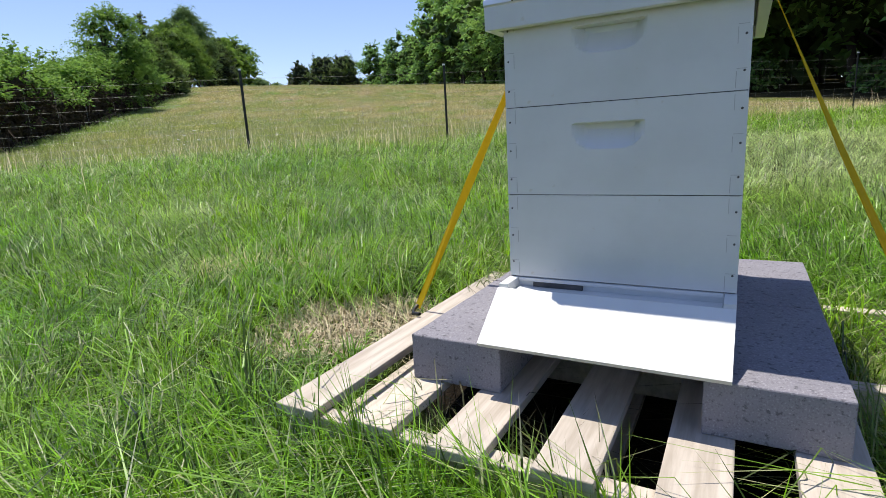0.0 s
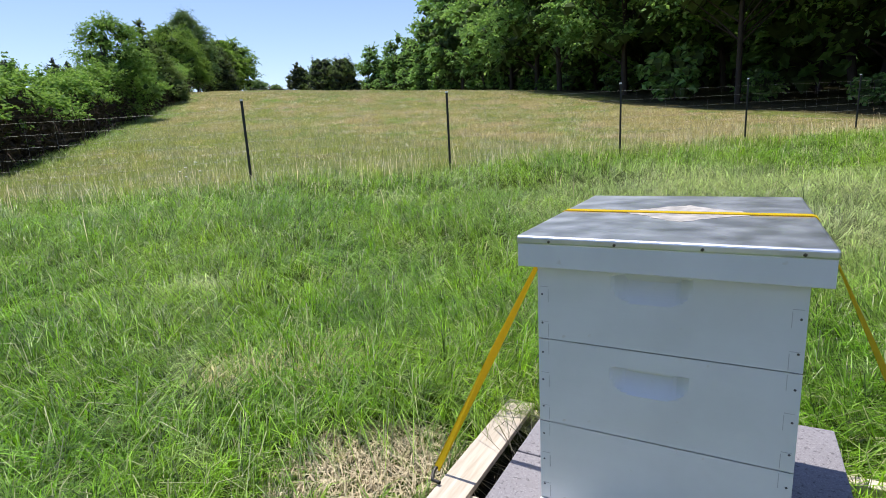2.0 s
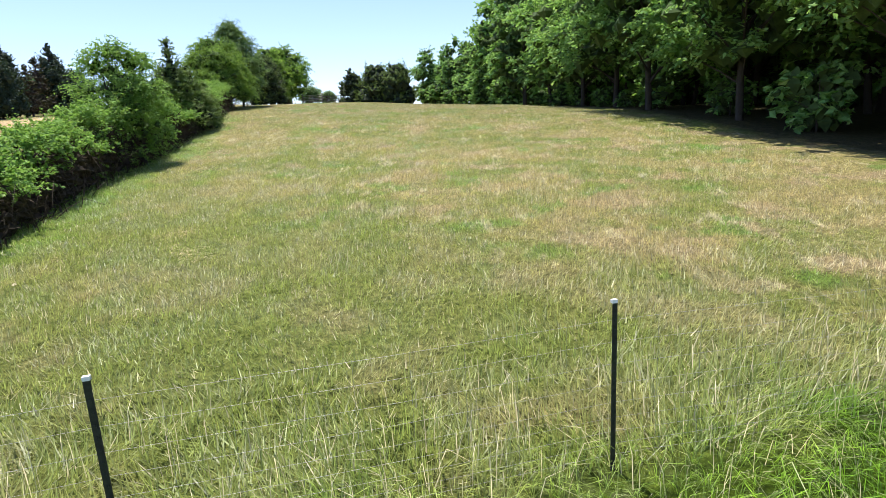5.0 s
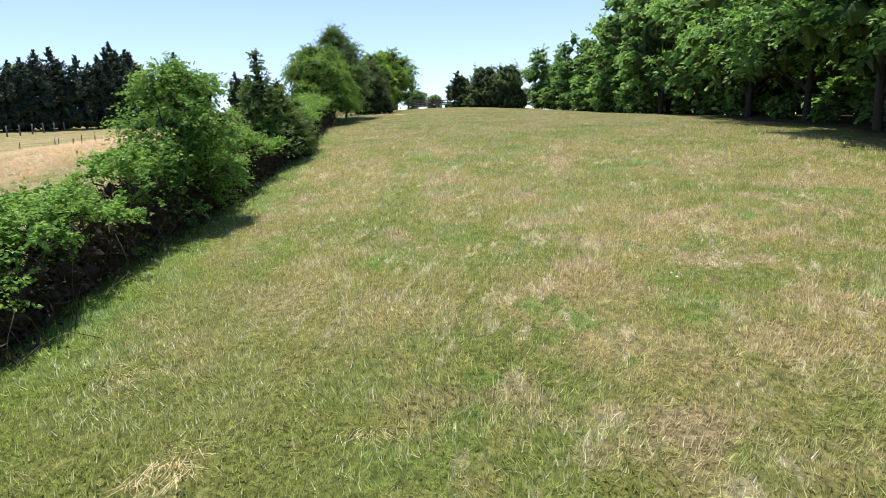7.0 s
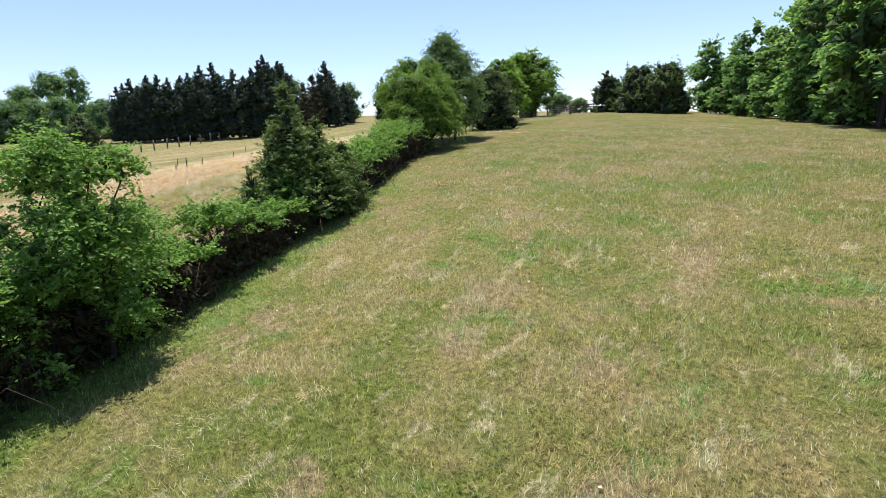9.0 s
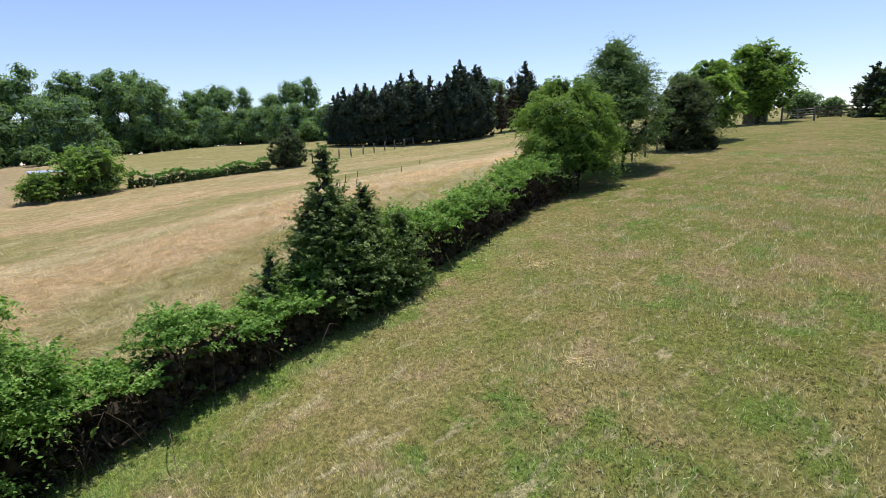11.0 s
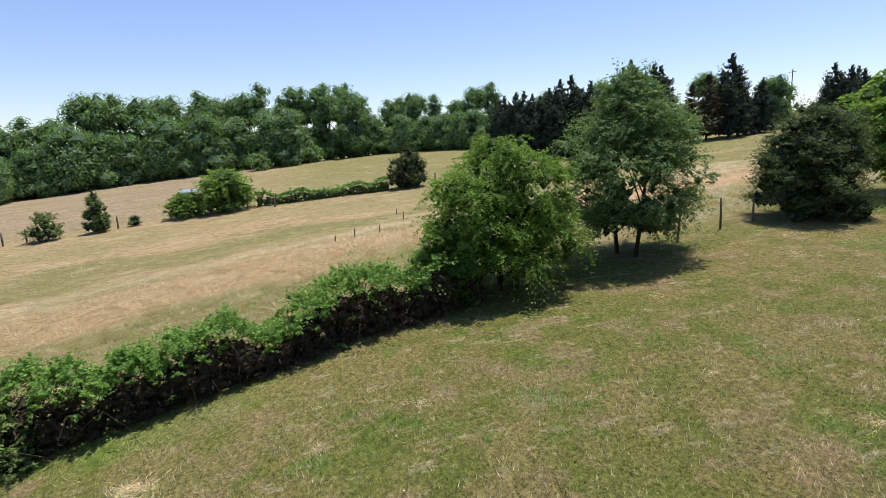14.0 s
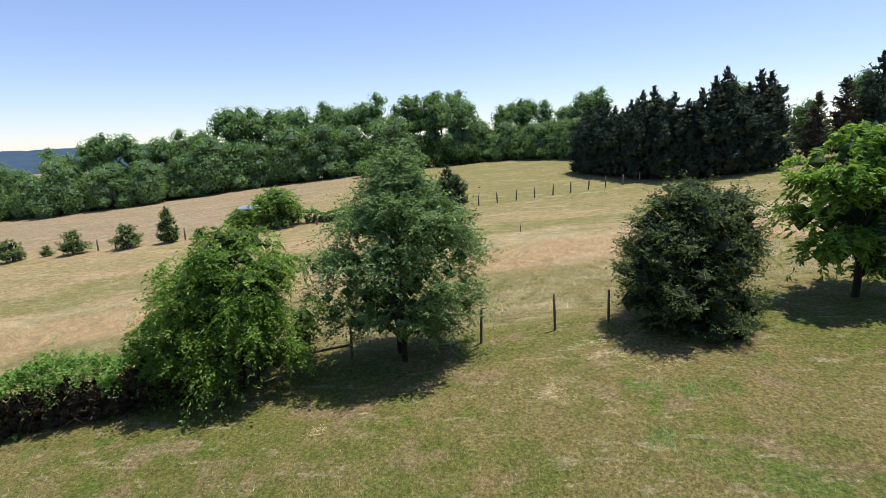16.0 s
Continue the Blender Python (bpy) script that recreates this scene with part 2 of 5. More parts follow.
def make_blade(name, tint=(1.0, 1.0, 1.0), dry=0.10, straw=(0.27, 0.24, 0.13), low=0.30, high=1.85, rise=0.62, gloss=0.25):
    """Grass blades in the land's own colours; a share of them, dry, in the colour straw."""
    M = Mat(name, 0.42, gloss)
    c, mid, fine, past, over = land_colour(M)
    r = M.node("NewGeometry").outputs["Random Per Island"]
    c = M.mix(1.0, c, M.mix(r, tuple(low * v for v in tint), tuple(high * v for v in tint)), "MULTIPLY")
    own_tone = M.mix(1.0, straw, M.mix(M.math("FRACT", M.math("MULTIPLY", r, 37.0)), (0.7, 0.7, 0.7), (1.25, 1.25, 1.25)), "MULTIPLY")
    c = M.mix(M.math("MULTIPLY", M.ramp(r, 1.0 - dry - 0.02, 1.0 - dry), 0.85), c, own_tone)
    own = M.node("NewGeometry").outputs["Normal"]

    def lean_to(z):
        n = M.node("VectorMath")
        n.operation = "MULTIPLY_ADD"
        M.link(own, n.inputs[0])
        n.inputs[1].default_value, n.inputs[2].default_value = (1.2, 1.2, 1.2), (0, 0, z)
        u = M.node("VectorMath")
        u.operation = "NORMALIZE"
        M.link(n.outputs[0], u.inputs[0])
        return u.outputs[0]

    up, down = lean_to(rise), lean_to(-rise)
    M.colour(c)
    M.link(up, M.b.inputs["Normal"])
    t = M.node("BsdfTranslucent")
    M.link(c, t.inputs[0])
    M.link(down, t.inputs["Normal"])
    both = M.node("AddShader")
    M.link(M.b.outputs[0], both.inputs[0])
    M.link(t.outputs[0], both.inputs[1])
    M.link(both.outputs[0], M.nt.nodes["Material Output"].inputs[0])
    return M.m


def make_leaf(name, dark, light, pale, thru=0.5, rough=0.6):
    """Leaf colour: clump to clump by noise, leaf to leaf by island."""
    M = Mat(name, rough, 0.22)
    r = M.node("NewGeometry").outputs["Random Per Island"]
    n = M.noise(M.pos(), 0.9, 2)
    c = M.mix(M.ramp(n, 0.35, 0.65), dark, light)
    c = M.mix(1.0, c, M.mix(r, (0.6, 0.6, 0.6), (1.4, 1.4, 1.4)), "MULTIPLY")
    c = M.mix(M.math("MULTIPLY", M.ramp(r, 0.82, 0.99), 0.7), c, pale)
    M.colour(c).see_through(M.mix(0.5, c, (0.26, 0.40, 0.05)), thru)
    return M.m


def make_bark(name, a, b):
    M = Mat(name, 0.9, 0.2)
    v = M.stretch(M.obj(), (9, 9, 1.6))
    n = M.noise(v, 2.5, 5, 0.65)
    M.colour(M.mix(n, a, b)).bump(n, 0.6, 0.02)
    return M.m


def make_wood(name, a, b, scale=(3, 40, 40), rough=0.75):
    M = Mat(name, rough, 0.3)
    v = M.stretch(M.obj(), scale)
    n, s = M.noise(v, 1.5, 5, 0.6), M.noise(M.obj(), 6, 3)
    c = M.mix(M.ramp(n, 0.3, 0.7), a, b)
    c = M.mix(M.math("MULTIPLY", M.ramp(s, 0.55, 0.8), 0.35), c, tuple(0.55 * q for q in a))
    r = M.node("ObjectInfo").outputs["Random"]
    c = M.mix(1.0, c, M.mix(r, (0.86, 0.86, 0.86), (1.08, 1.06, 1.03)), "MULTIPLY")
    M.colour(c).bump(n, 0.25, 0.003)
    return M.m


def make_paint():
    M = Mat("white_paint", 0.42, 0.45)
    o = M.obj()
    n, g = M.noise(o, 7, 4), M.noise(M.stretch(o, (6, 60, 90)), 2.0, 4)
    c = M.mix(M.ramp(n, 0.35, 0.75), (0.68, 0.68, 0.655), (0.62, 0.62, 0.59))
    c = M.mix(M.math("MULTIPLY", M.ramp(M.noise(o, 34, 3), 0.68, 0.75), 0.5), c, (0.55, 0.50, 0.40))
    M.colour(c).bump(g, 0.12, 0.002)
    return M.m


def make_block():
    M = Mat("concrete", 0.95, 0.1)
    o = M.obj()
    pit, tone, grit = M.noise(o, 95, 4, 0.6), M.noise(o, 9, 4), M.noise(o, 320, 2)
    c = M.mix(tone, (0.20, 0.190, 0.208), (0.275, 0.262, 0.284))
    c = M.mix(M.math("MULTIPLY", M.ramp(pit, 0.57, 0.66), 0.7), c, (0.085, 0.080, 0.088))
    c = M.mix(M.math("MULTIPLY", M.ramp(grit, 0.58, 0.68), 0.45), c, (0.42, 0.40, 0.42))
    c = M.mix(M.math("MULTIPLY", M.ramp(grit, 0.42, 0.34), 0.45), c, (0.11, 0.105, 0.115))
    M.colour(c).bump(pit, 0.3, 0.003)
    return M.m


def make_strap():
    """Woven webbing, through which some light passes."""
    M = Mat("yellow_webbing", 0.6, 0.3)
    n = M.noise(M.obj(), 120, 4)
    c = M.mix(n, (0.66, 0.47, 0.010), (0.80, 0.60, 0.018))
    M.colour(c).bump(n, 0.2, 0.001).see_through(c, 0.4)
    return M.m


def make_metal():
    M = Mat("galvanised_sheet", 0.33, 0.5, 1.0)
    o = M.obj()
    n = M.noise(o, 9, 4)
    worn = M.noise(M.stretch(o, (14, 5, 5), 0.5), 3.0, 5, 0.75)
    c = M.mix(M.ramp(n, 0.35, 0.65), (0.62, 0.64, 0.68), (0.80, 0.82, 0.85))
    M.colour(M.mix(M.math("MULTIPLY", M.ramp(worn, 0.60, 0.72), 0.6), c, (0.90, 0.90, 0.90)))
    M.rough(M.math("MULTIPLY_ADD", M.noise(o, 16, 4), 0.25, 0.25))
    M.bump(M.noise(o, 5, 2), 0.02, 0.008)
    return M.m


def make_plain(name, a, b, rough=0.6, scale=20.0, metal=0.0, spec=0.4):
    M = Mat(name, rough, spec, metal)
    n = M.noise(M.obj(), scale, 4, 0.6)
    M.colour(M.mix(M.ramp(n, 0.3, 0.7), a, b)).bump(n, 0.15, 0.002)
    return M.m


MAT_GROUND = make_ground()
MAT_BLADE = make_blade("grass_blades", (1.0, 1.0, 0.9), 0.08, (0.26, 0.245, 0.145), 0.15, 1.9, 0.32, 0.28)
MAT_MOWN = make_blade("mown_blades", (0.95, 0.98, 0.90), 0.05, (0.31, 0.27, 0.165), 0.62, 1.34)
MAT_HAYBLADE = make_blade("hay_blades", (0.98, 0.95, 0.92), 0.06, (0.42, 0.34, 0.22), 0.58, 1.38)
# Pale dry grass, with the sheen of lying blades in its colour
MAT_LAID = make_blade("laid_blades_sheen", dry=1.05, straw=(0.36, 0.39, 0.275), gloss=0.5)
MAT_WISP = make_blade("straw_wisps", dry=1.05, straw=(0.47, 0.395, 0.255))
MAT_FRESH = make_blade("fresh_blades", dry=1.05, straw=(0.098, 0.178, 0.036))
MAT_THATCH = make_plain("dead_straw", (0.50, 0.41, 0.25), (0.66, 0.56, 0.38), 0.8)
MAT_WOODLAND = make_leaf("woodland_leaves", (0.160, 0.318, 0.090), (0.262, 0.462, 0.138), (0.52, 0.68, 0.26))
MAT_VINE = make_leaf("vine_leaves", (0.150, 0.300, 0.062), (0.250, 0.420, 0.100), (0.471, 0.586, 0.200))
MAT_BRIGHT = make_leaf("bright_leaves", (0.158, 0.295, 0.046), (0.267, 0.423, 0.074), (0.484, 0.611, 0.161))
MAT_SHADE = make_leaf("shade_tree_leaves", (0.128, 0.245, 0.040), (0.215, 0.350, 0.064), (0.42, 0.545, 0.15), 0.45)
MAT_GREY = make_leaf("grey_green_leaves", (0.125, 0.218, 0.078), (0.205, 0.312, 0.115), (0.36, 0.46, 0.23), 0.3)
MAT_CEDAR = make_leaf("cedar_needles", (0.073, 0.120, 0.035), (0.118, 0.164, 0.050), (0.191, 0.213, 0.071), 0.12, 0.6)
MAT_WILD = make_leaf("wild_cedar_needles", (0.100, 0.165, 0.048), (0.170, 0.242, 0.070), (0.285, 0.335, 0.112), 0.22, 0.6)
MAT_SPRUCE = make_leaf("conifer_needles", (0.022, 0.046, 0.038), (0.036, 0.064, 0.050), (0.056, 0.092, 0.070), 0.08, 0.6)
MAT_RUSTY = make_leaf("browning_needles", (0.056, 0.048, 0.028), (0.084, 0.063, 0.036), (0.140, 0.098, 0.056), 0.08, 0.6)
# Far woods' leaf green, greyed in the colour for distance haze
MAT_FARLEAF = make_leaf("hazed_far_leaves", (0.138, 0.245, 0.086), (0.205, 0.330, 0.108), (0.29, 0.41, 0.155), 0.38, 0.85)
MAT_BARK = make_bark("bark", (0.030, 0.025, 0.020), (0.080, 0.066, 0.052))
MAT_PAINT, MAT_BLOCK, MAT_METAL = make_paint(), make_block(), make_metal()
MAT_PALLET = make_wood("pallet_wood", (0.42, 0.36, 0.29), (0.60, 0.53, 0.45), (40, 3, 40))
MAT_FENCEWOOD = make_wood("weathered_wood", (0.10, 0.085, 0.07), (0.20, 0.17, 0.14), (30, 30, 3))
MAT_POST = make_plain("dark_post_paint", (0.012, 0.014, 0.012), (0.030, 0.032, 0.028), 0.5, 30)
MAT_WIRE = make_plain("galvanised_wire", (0.30, 0.29, 0.25), (0.45, 0.44, 0.38), 0.5, 30, 0.4)
MAT_TIP = make_plain("white_tip", (0.75, 0.75, 0.73), (0.82, 0.82, 0.8), 0.5)
MAT_STRAP = make_strap()
MAT_STEEL = make_plain("dark_steel", (0.03, 0.03, 0.03), (0.08, 0.075, 0.07), 0.4, 40, 0.8)
MAT_CHALK = make_plain("chalky_patch", (0.26, 0.25, 0.24), (0.46, 0.43, 0.40), 0.85, 34)
MAT_REDWOOD = make_wood("reddish_wood", (0.34, 0.14, 0.07), (0.50, 0.24, 0.13), (30, 3, 30))
# Dead stem colour, also used for cores that stand for inner shade
MAT_TANGLE_SHADE = make_plain("dead_stems_and_inner_shade", (0.030, 0.022, 0.014), (0.075, 0.055, 0.035), 0.95, 9)
MAT_STEM = make_plain("dry_vine_stems", (0.040, 0.028, 0.019), (0.095, 0.068, 0.045), 0.9, 12)
# Darker greens for the cores: shade inside the crowns put into colour
MAT_INNER_SHADE = make_plain("inner_leaf_shade", (0.035, 0.062, 0.014), (0.075, 0.125, 0.032), 0.9, 2.5)
# Inner shade of the far woods, with distance haze in the green
MAT_FARINNER_SHADE = make_plain("far_inner_shade", (0.050, 0.092, 0.046), (0.095, 0.160, 0.076), 0.9, 0.8)
MAT_NEEDLE_SHADE = make_plain("inner_needle_shade", (0.018, 0.028, 0.012), (0.035, 0.050, 0.022), 0.9, 2.5)
MAT_JOINT = make_plain("joint_line", (0.40, 0.39, 0.37), (0.52, 0.51, 0.48), 0.9)
MAT_GAP = make_plain("dark_gap", (0.05, 0.05, 0.05), (0.12, 0.11, 0.10), 0.9)
# Distance haze is mixed into the hill's blue
MAT_HILL = make_plain("hazed_hill_woods", (0.045, 0.075, 0.115), (0.055, 0.090, 0.130), 1.0, 0.02, 0, 0.0)


# ---- mesh helpers ----
def mesh(name, verts, tris=None, quads=None, mat=None, smooth=False):
    """A mesh from arrays of vertices, triangles and quads."""
    me = bpy.data.meshes.new(name)
    verts = np.asarray(verts, np.float32).reshape(-1, 3)
    tris = np.zeros((0, 3), np.int32) if tris is None else np.asarray(tris, np.int32).reshape(-1, 3)
    quads = np.zeros((0, 4), np.int32) if quads is None else np.asarray(quads, np.int32).reshape(-1, 4)
    me.vertices.add(len(verts))
    me.vertices.foreach_set("co", verts.ravel())
    loops = np.concatenate([tris.ravel(), quads.ravel()])
    me.loops.add(len(loops))
    me.loops.foreach_set("vertex_index", loops)
    starts = np.concatenate([np.arange(len(tris)) * 3, len(tris) * 3 + np.arange(len(quads)) * 4]).astype(np.int32)
    me.polygons.add(len(starts))
    me.polygons.foreach_set("loop_start", starts)
    me.polygons.foreach_set("use_smooth", np.full(len(starts), smooth))
    me.update(calc_edges=True)
    me.validate()
    if mat:
        me.materials.append(mat)
    return me


def adopt(ob, parent):
    ob.parent = parent
    return ob


def part(name, bm, material, parent, label=""):
    """One bmesh as one mesh object under a thing or a part."""
    me = bpy.data.meshes.new(name)
    bm.to_mesh(me)
    bm.free()
    me.materials.append(material)
    ob = new(name, me)
    if parent is not None:
        ob.parent = parent
    return tagged(ob, label) if label else ob


def box(x0, x1, y0, y1, z0, z1, bevel=0.0, bm=None, segments=2):
    """A box between two corners, its edges rounded."""
    bm = bm or bmesh.new()
    m = Matrix.Translation(((x0 + x1) / 2, (y0 + y1) / 2, (z0 + z1) / 2)) @ Matrix.Diagonal((x1 - x0, y1 - y0, z1 - z0, 1))
    made = bmesh.ops.create_cube(bm, size=1, matrix=m)["verts"]
    if bevel:
        edges = list({e for v in made for e in v.link_edges})
        bmesh.ops.bevel(bm, geom=edges, offset=bevel, segments=segments, affect="EDGES", profile=0.5)
    return bm


def tube_arrays(points, radii, sides=6):
    """Vertices and quads of a tapered tube along points."""
    pts = np.asarray(points, float)
    n = len(pts)
    tan = np.gradient(pts, axis=0)
    tan /= np.linalg.norm(tan, axis=1)[:, None] + 1e-9
    ref = np.where(np.abs(tan[:, 2:3]) > 0.9, np.array([[1.0, 0, 0]]), np.array([[0, 0, 1.0]]))
    a = np.cross(tan, ref)
    a /= np.linalg.norm(a, axis=1)[:, None] + 1e-9
    b = np.cross(tan, a)
    ang = np.linspace(0, 2 * np.pi, sides, endpoint=False)
    r = np.broadcast_to(np.asarray(radii, float), (n,))
    v = pts[:, None] + r[:, None, None] * (np.cos(ang)[None, :, None] * a[:, None] + np.sin(ang)[None, :, None] * b[:, None])
    i, j = np.meshgrid(np.arange(n - 1), np.arange(sides), indexing="ij")
    k = (j + 1) % sides
    q = np.stack([i * sides + j, i * sides + k, (i + 1) * sides + k, (i + 1) * sides + j], -1).reshape(-1, 4)
    return v.reshape(-1, 3), q


def tubes(name, lines, mat, parent=None, sides=6):
    """Many tapered tubes in one mesh object."""
    vs, qs, base = [], [], 0
    for pts, rad in lines:
        v, q = tube_arrays(pts, rad, sides)
        vs.append(v)
        qs.append(q + base)
        base += len(v)
    ob = new(name, mesh(name, np.concatenate(vs), quads=np.concatenate(qs), mat=mat, smooth=True))
    return adopt(ob, parent) if parent is not None else ob


def unit(v):
    return v / (np.linalg.norm(v, axis=-1, keepdims=True) + 1e-9)


OCTA = np.array([(1, 0, 0), (-1, 0, 0), (0, 1, 0), (0, -1, 0), (0, 0, 1), (0, 0, -1)], float)
OCTF = np.array([(0, 2, 4), (2, 1, 4), (1, 3, 4), (3, 0, 4), (2, 0, 5), (1, 2, 5), (3, 1, 5), (0, 3, 5)])


def leaves_mesh(name, pos, normal, along, length, width, mat, cores=None):
    """Folded leaves: each two triangles on either side of a midrib."""
    n = len(pos)
    normal = unit(normal)
    along = unit(along - normal * np.sum(along * normal, 1)[:, None])
    side = np.cross(normal, along)
    L, W = length[:, None], width[:, None]
    base = pos - along * L * 0.5
    tip = pos + along * L * 0.5
    mid = pos - along * L * 0.05 + normal * W * 0.18
    v = np.stack([base, mid + side * W * 0.5, tip, mid - side * W * 0.5], 1).reshape(-1, 3)
    k = np.arange(n)[:, None] * 4
    t = np.concatenate([k + np.array([[0, 1, 2]]), k + np.array([[0, 2, 3]])], 1).reshape(-1, 3)
    if cores is not None:
        # solid hearts of the clumps, coloured dark for the shade in there
        c, r = cores
        rr = r[:, None, None] * (0.75 + 0.5 * np.abs(np.sin(np.arange(len(c))[:, None, None] * 12.9 + np.arange(6)[None, :, None] * 7.3)))
        cv = (c[:, None] + OCTA[None] * rr).reshape(-1, 3)
        t = np.concatenate([t, (np.arange(len(c))[:, None, None] * 6 + OCTF[None]).reshape(-1, 3) + len(v)])
        v = np.concatenate([v, cv])
    return mesh(name, v, tris=t, mat=mat)


def shade_hearts(parent, c, r, mat=None, label="dark cores for the shade between the sprays"):
    """Dark cores under outer leaves, coloured for the shade inside a crown or bush."""
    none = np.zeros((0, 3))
    me = leaves_mesh("inner_shade_mass", none, none, none, np.zeros(0), np.zeros(0), mat or MAT_TANGLE_SHADE, (c, r))
    return tagged(adopt(new("inner_shade_mass", me), parent), label, kind="stuff")


def sphere_dirs(rng, n):
    return unit(rng.normal(size=(n, 3)))


def clump_leaves(rng, centres, radii, counts, flat=0.75, droop=0.35, out=0.8, shell=0.45):
    """Leaves in clumps: places, normals and leaf directions."""
    which = np.repeat(np.arange(len(centres)), counts)
    d = sphere_dirs(rng, len(which))
    r = (shell + (1 - shell) * rng.random(len(which)) ** 0.6)[:, None] * radii[which][:, None]
    p = centres[which] + d * r * np.array([1, 1, flat])
    nrm = unit(d * out + np.array([0, 0, 0.7]) + rng.normal(size=d.shape) * 0.45)
    along = unit(d * np.array([1, 1, 0.3]) + rng.normal(size=d.shape) * 0.5 + np.array([0, 0, -droop]))
    return p, nrm, along


def spray_leaves(rng, start, way, length, per, droop):
    """Leaves along drooping side shoots: places, normals and leaf directions."""
    n = len(start)
    u = ((np.arange(per)[None] + rng.random((n, per))) / per)[..., None]
    L = length[:, None, None]
    side = unit(np.cross(way, np.array([0, 0, 1.0])))[:, None]
    sgn = np.where(rng.random((n, per)) < 0.5, -1.0, 1.0)[..., None]
    w = way[:, None]
    p = start[:, None] + w * L * u - np.array([0, 0, 1.0]) * droop * L * u ** 2
    p = p + side * sgn * L * rng.random((n, per, 1)) * 0.34 * (1.15 - u) + rng.normal(size=p.shape) * 0.05 * L
    along = unit(w * 0.7 + side * sgn * 0.7 + np.array([0, 0, -0.6 * droop]) + rng.normal(size=p.shape) * 0.3)
    nrm = unit(np.array([0, 0, 0.8]) + w * 0.45 + rng.normal(size=p.shape) * 0.6)
    return p.reshape(-1, 3), nrm.reshape(-1, 3), along.reshape(-1, 3)


# ---- the ground sheet ----
def spaced(lo, hi, step, outer, far):
    mid = np.arange(lo, hi + step / 2, step)
    up = [hi]
    while up[-1] < far:
        up.append(up[-1] + max(outer, (up[-1] - hi) * 0.28))
    dn = [lo]
    while dn[-1] > -far:
        dn.append(dn[-1] - max(outer, (lo - dn[-1]) * 0.28))
    return np.array(dn[:0:-1] + list(mid) + up[1:])


gx, gy = spaced(-70, 14, 0.8, 2.5, 4200), spaced(-3, 80, 0.7, 2.5, 4200)
GX, GY = np.meshgrid(gx, gy, indexing="ij")
gi, gj = np.meshgrid(np.arange(len(gx) - 1), np.arange(len(gy) - 1), indexing="ij")
q0 = gi * len(gy) + gj
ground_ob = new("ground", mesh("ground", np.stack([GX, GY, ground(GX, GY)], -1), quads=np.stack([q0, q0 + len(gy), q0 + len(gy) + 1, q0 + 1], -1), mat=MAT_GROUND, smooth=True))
tagged(ground_ob, "sloping grassland, lush green, mown olive and tall straw", "ground", kind="structure")


def gz(x, y):
    return float(ground(x, y))


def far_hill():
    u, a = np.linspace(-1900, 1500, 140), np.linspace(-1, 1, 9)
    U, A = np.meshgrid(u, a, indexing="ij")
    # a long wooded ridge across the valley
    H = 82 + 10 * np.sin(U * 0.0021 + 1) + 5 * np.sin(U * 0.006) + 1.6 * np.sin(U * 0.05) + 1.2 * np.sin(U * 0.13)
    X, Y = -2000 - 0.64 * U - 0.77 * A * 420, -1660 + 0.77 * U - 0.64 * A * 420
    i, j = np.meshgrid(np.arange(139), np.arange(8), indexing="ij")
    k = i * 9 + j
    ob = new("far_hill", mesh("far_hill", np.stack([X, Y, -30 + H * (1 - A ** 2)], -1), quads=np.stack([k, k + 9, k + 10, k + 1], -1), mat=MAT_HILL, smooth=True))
    tagged(ob, "long wooded hill across the valley, blue distance haze in its colour", "hill", kind="structure")


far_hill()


# ---- trees ----
def crown_clumps(rng, height, base, radius, count, shape="round", lean=(0, 0)):
    """Clump centres and sizes on an uneven crown from base up to height."""
    t = rng.random(count) ** 0.8
    ang = rng.random(count) * 2 * np.pi
    if shape == "round":
        prof = np.sqrt(np.clip(1 - (2 * t - 0.85) ** 2 / 1.35, 0.05, 1))
    elif shape == "tall":
        prof = np.clip(np.sin(np.pi * np.clip(t * 0.86 + 0.16, 0, 1)) ** 0.7, 0.12, 1)
    else:
        prof = np.clip(1.04 - t, 0.05, 1) ** 0.62 * np.clip(0.72 + t * 1.6, 0, 1)
    lump = 0.86 + 0.30 * np.sin(ang * 3 + t * 8 + rng.random() * 6) * np.sin(t * 11 + ang * 2 + rng.random() * 6)
    r = radius * prof * lump * (0.30 + 0.56 * rng.random(count) ** 0.45)
    c = np.stack([r * np.cos(ang) + lean[0] * t, r * np.sin(ang) + lean[1] * t, base + (height - base) * t], 1)
    return c, r


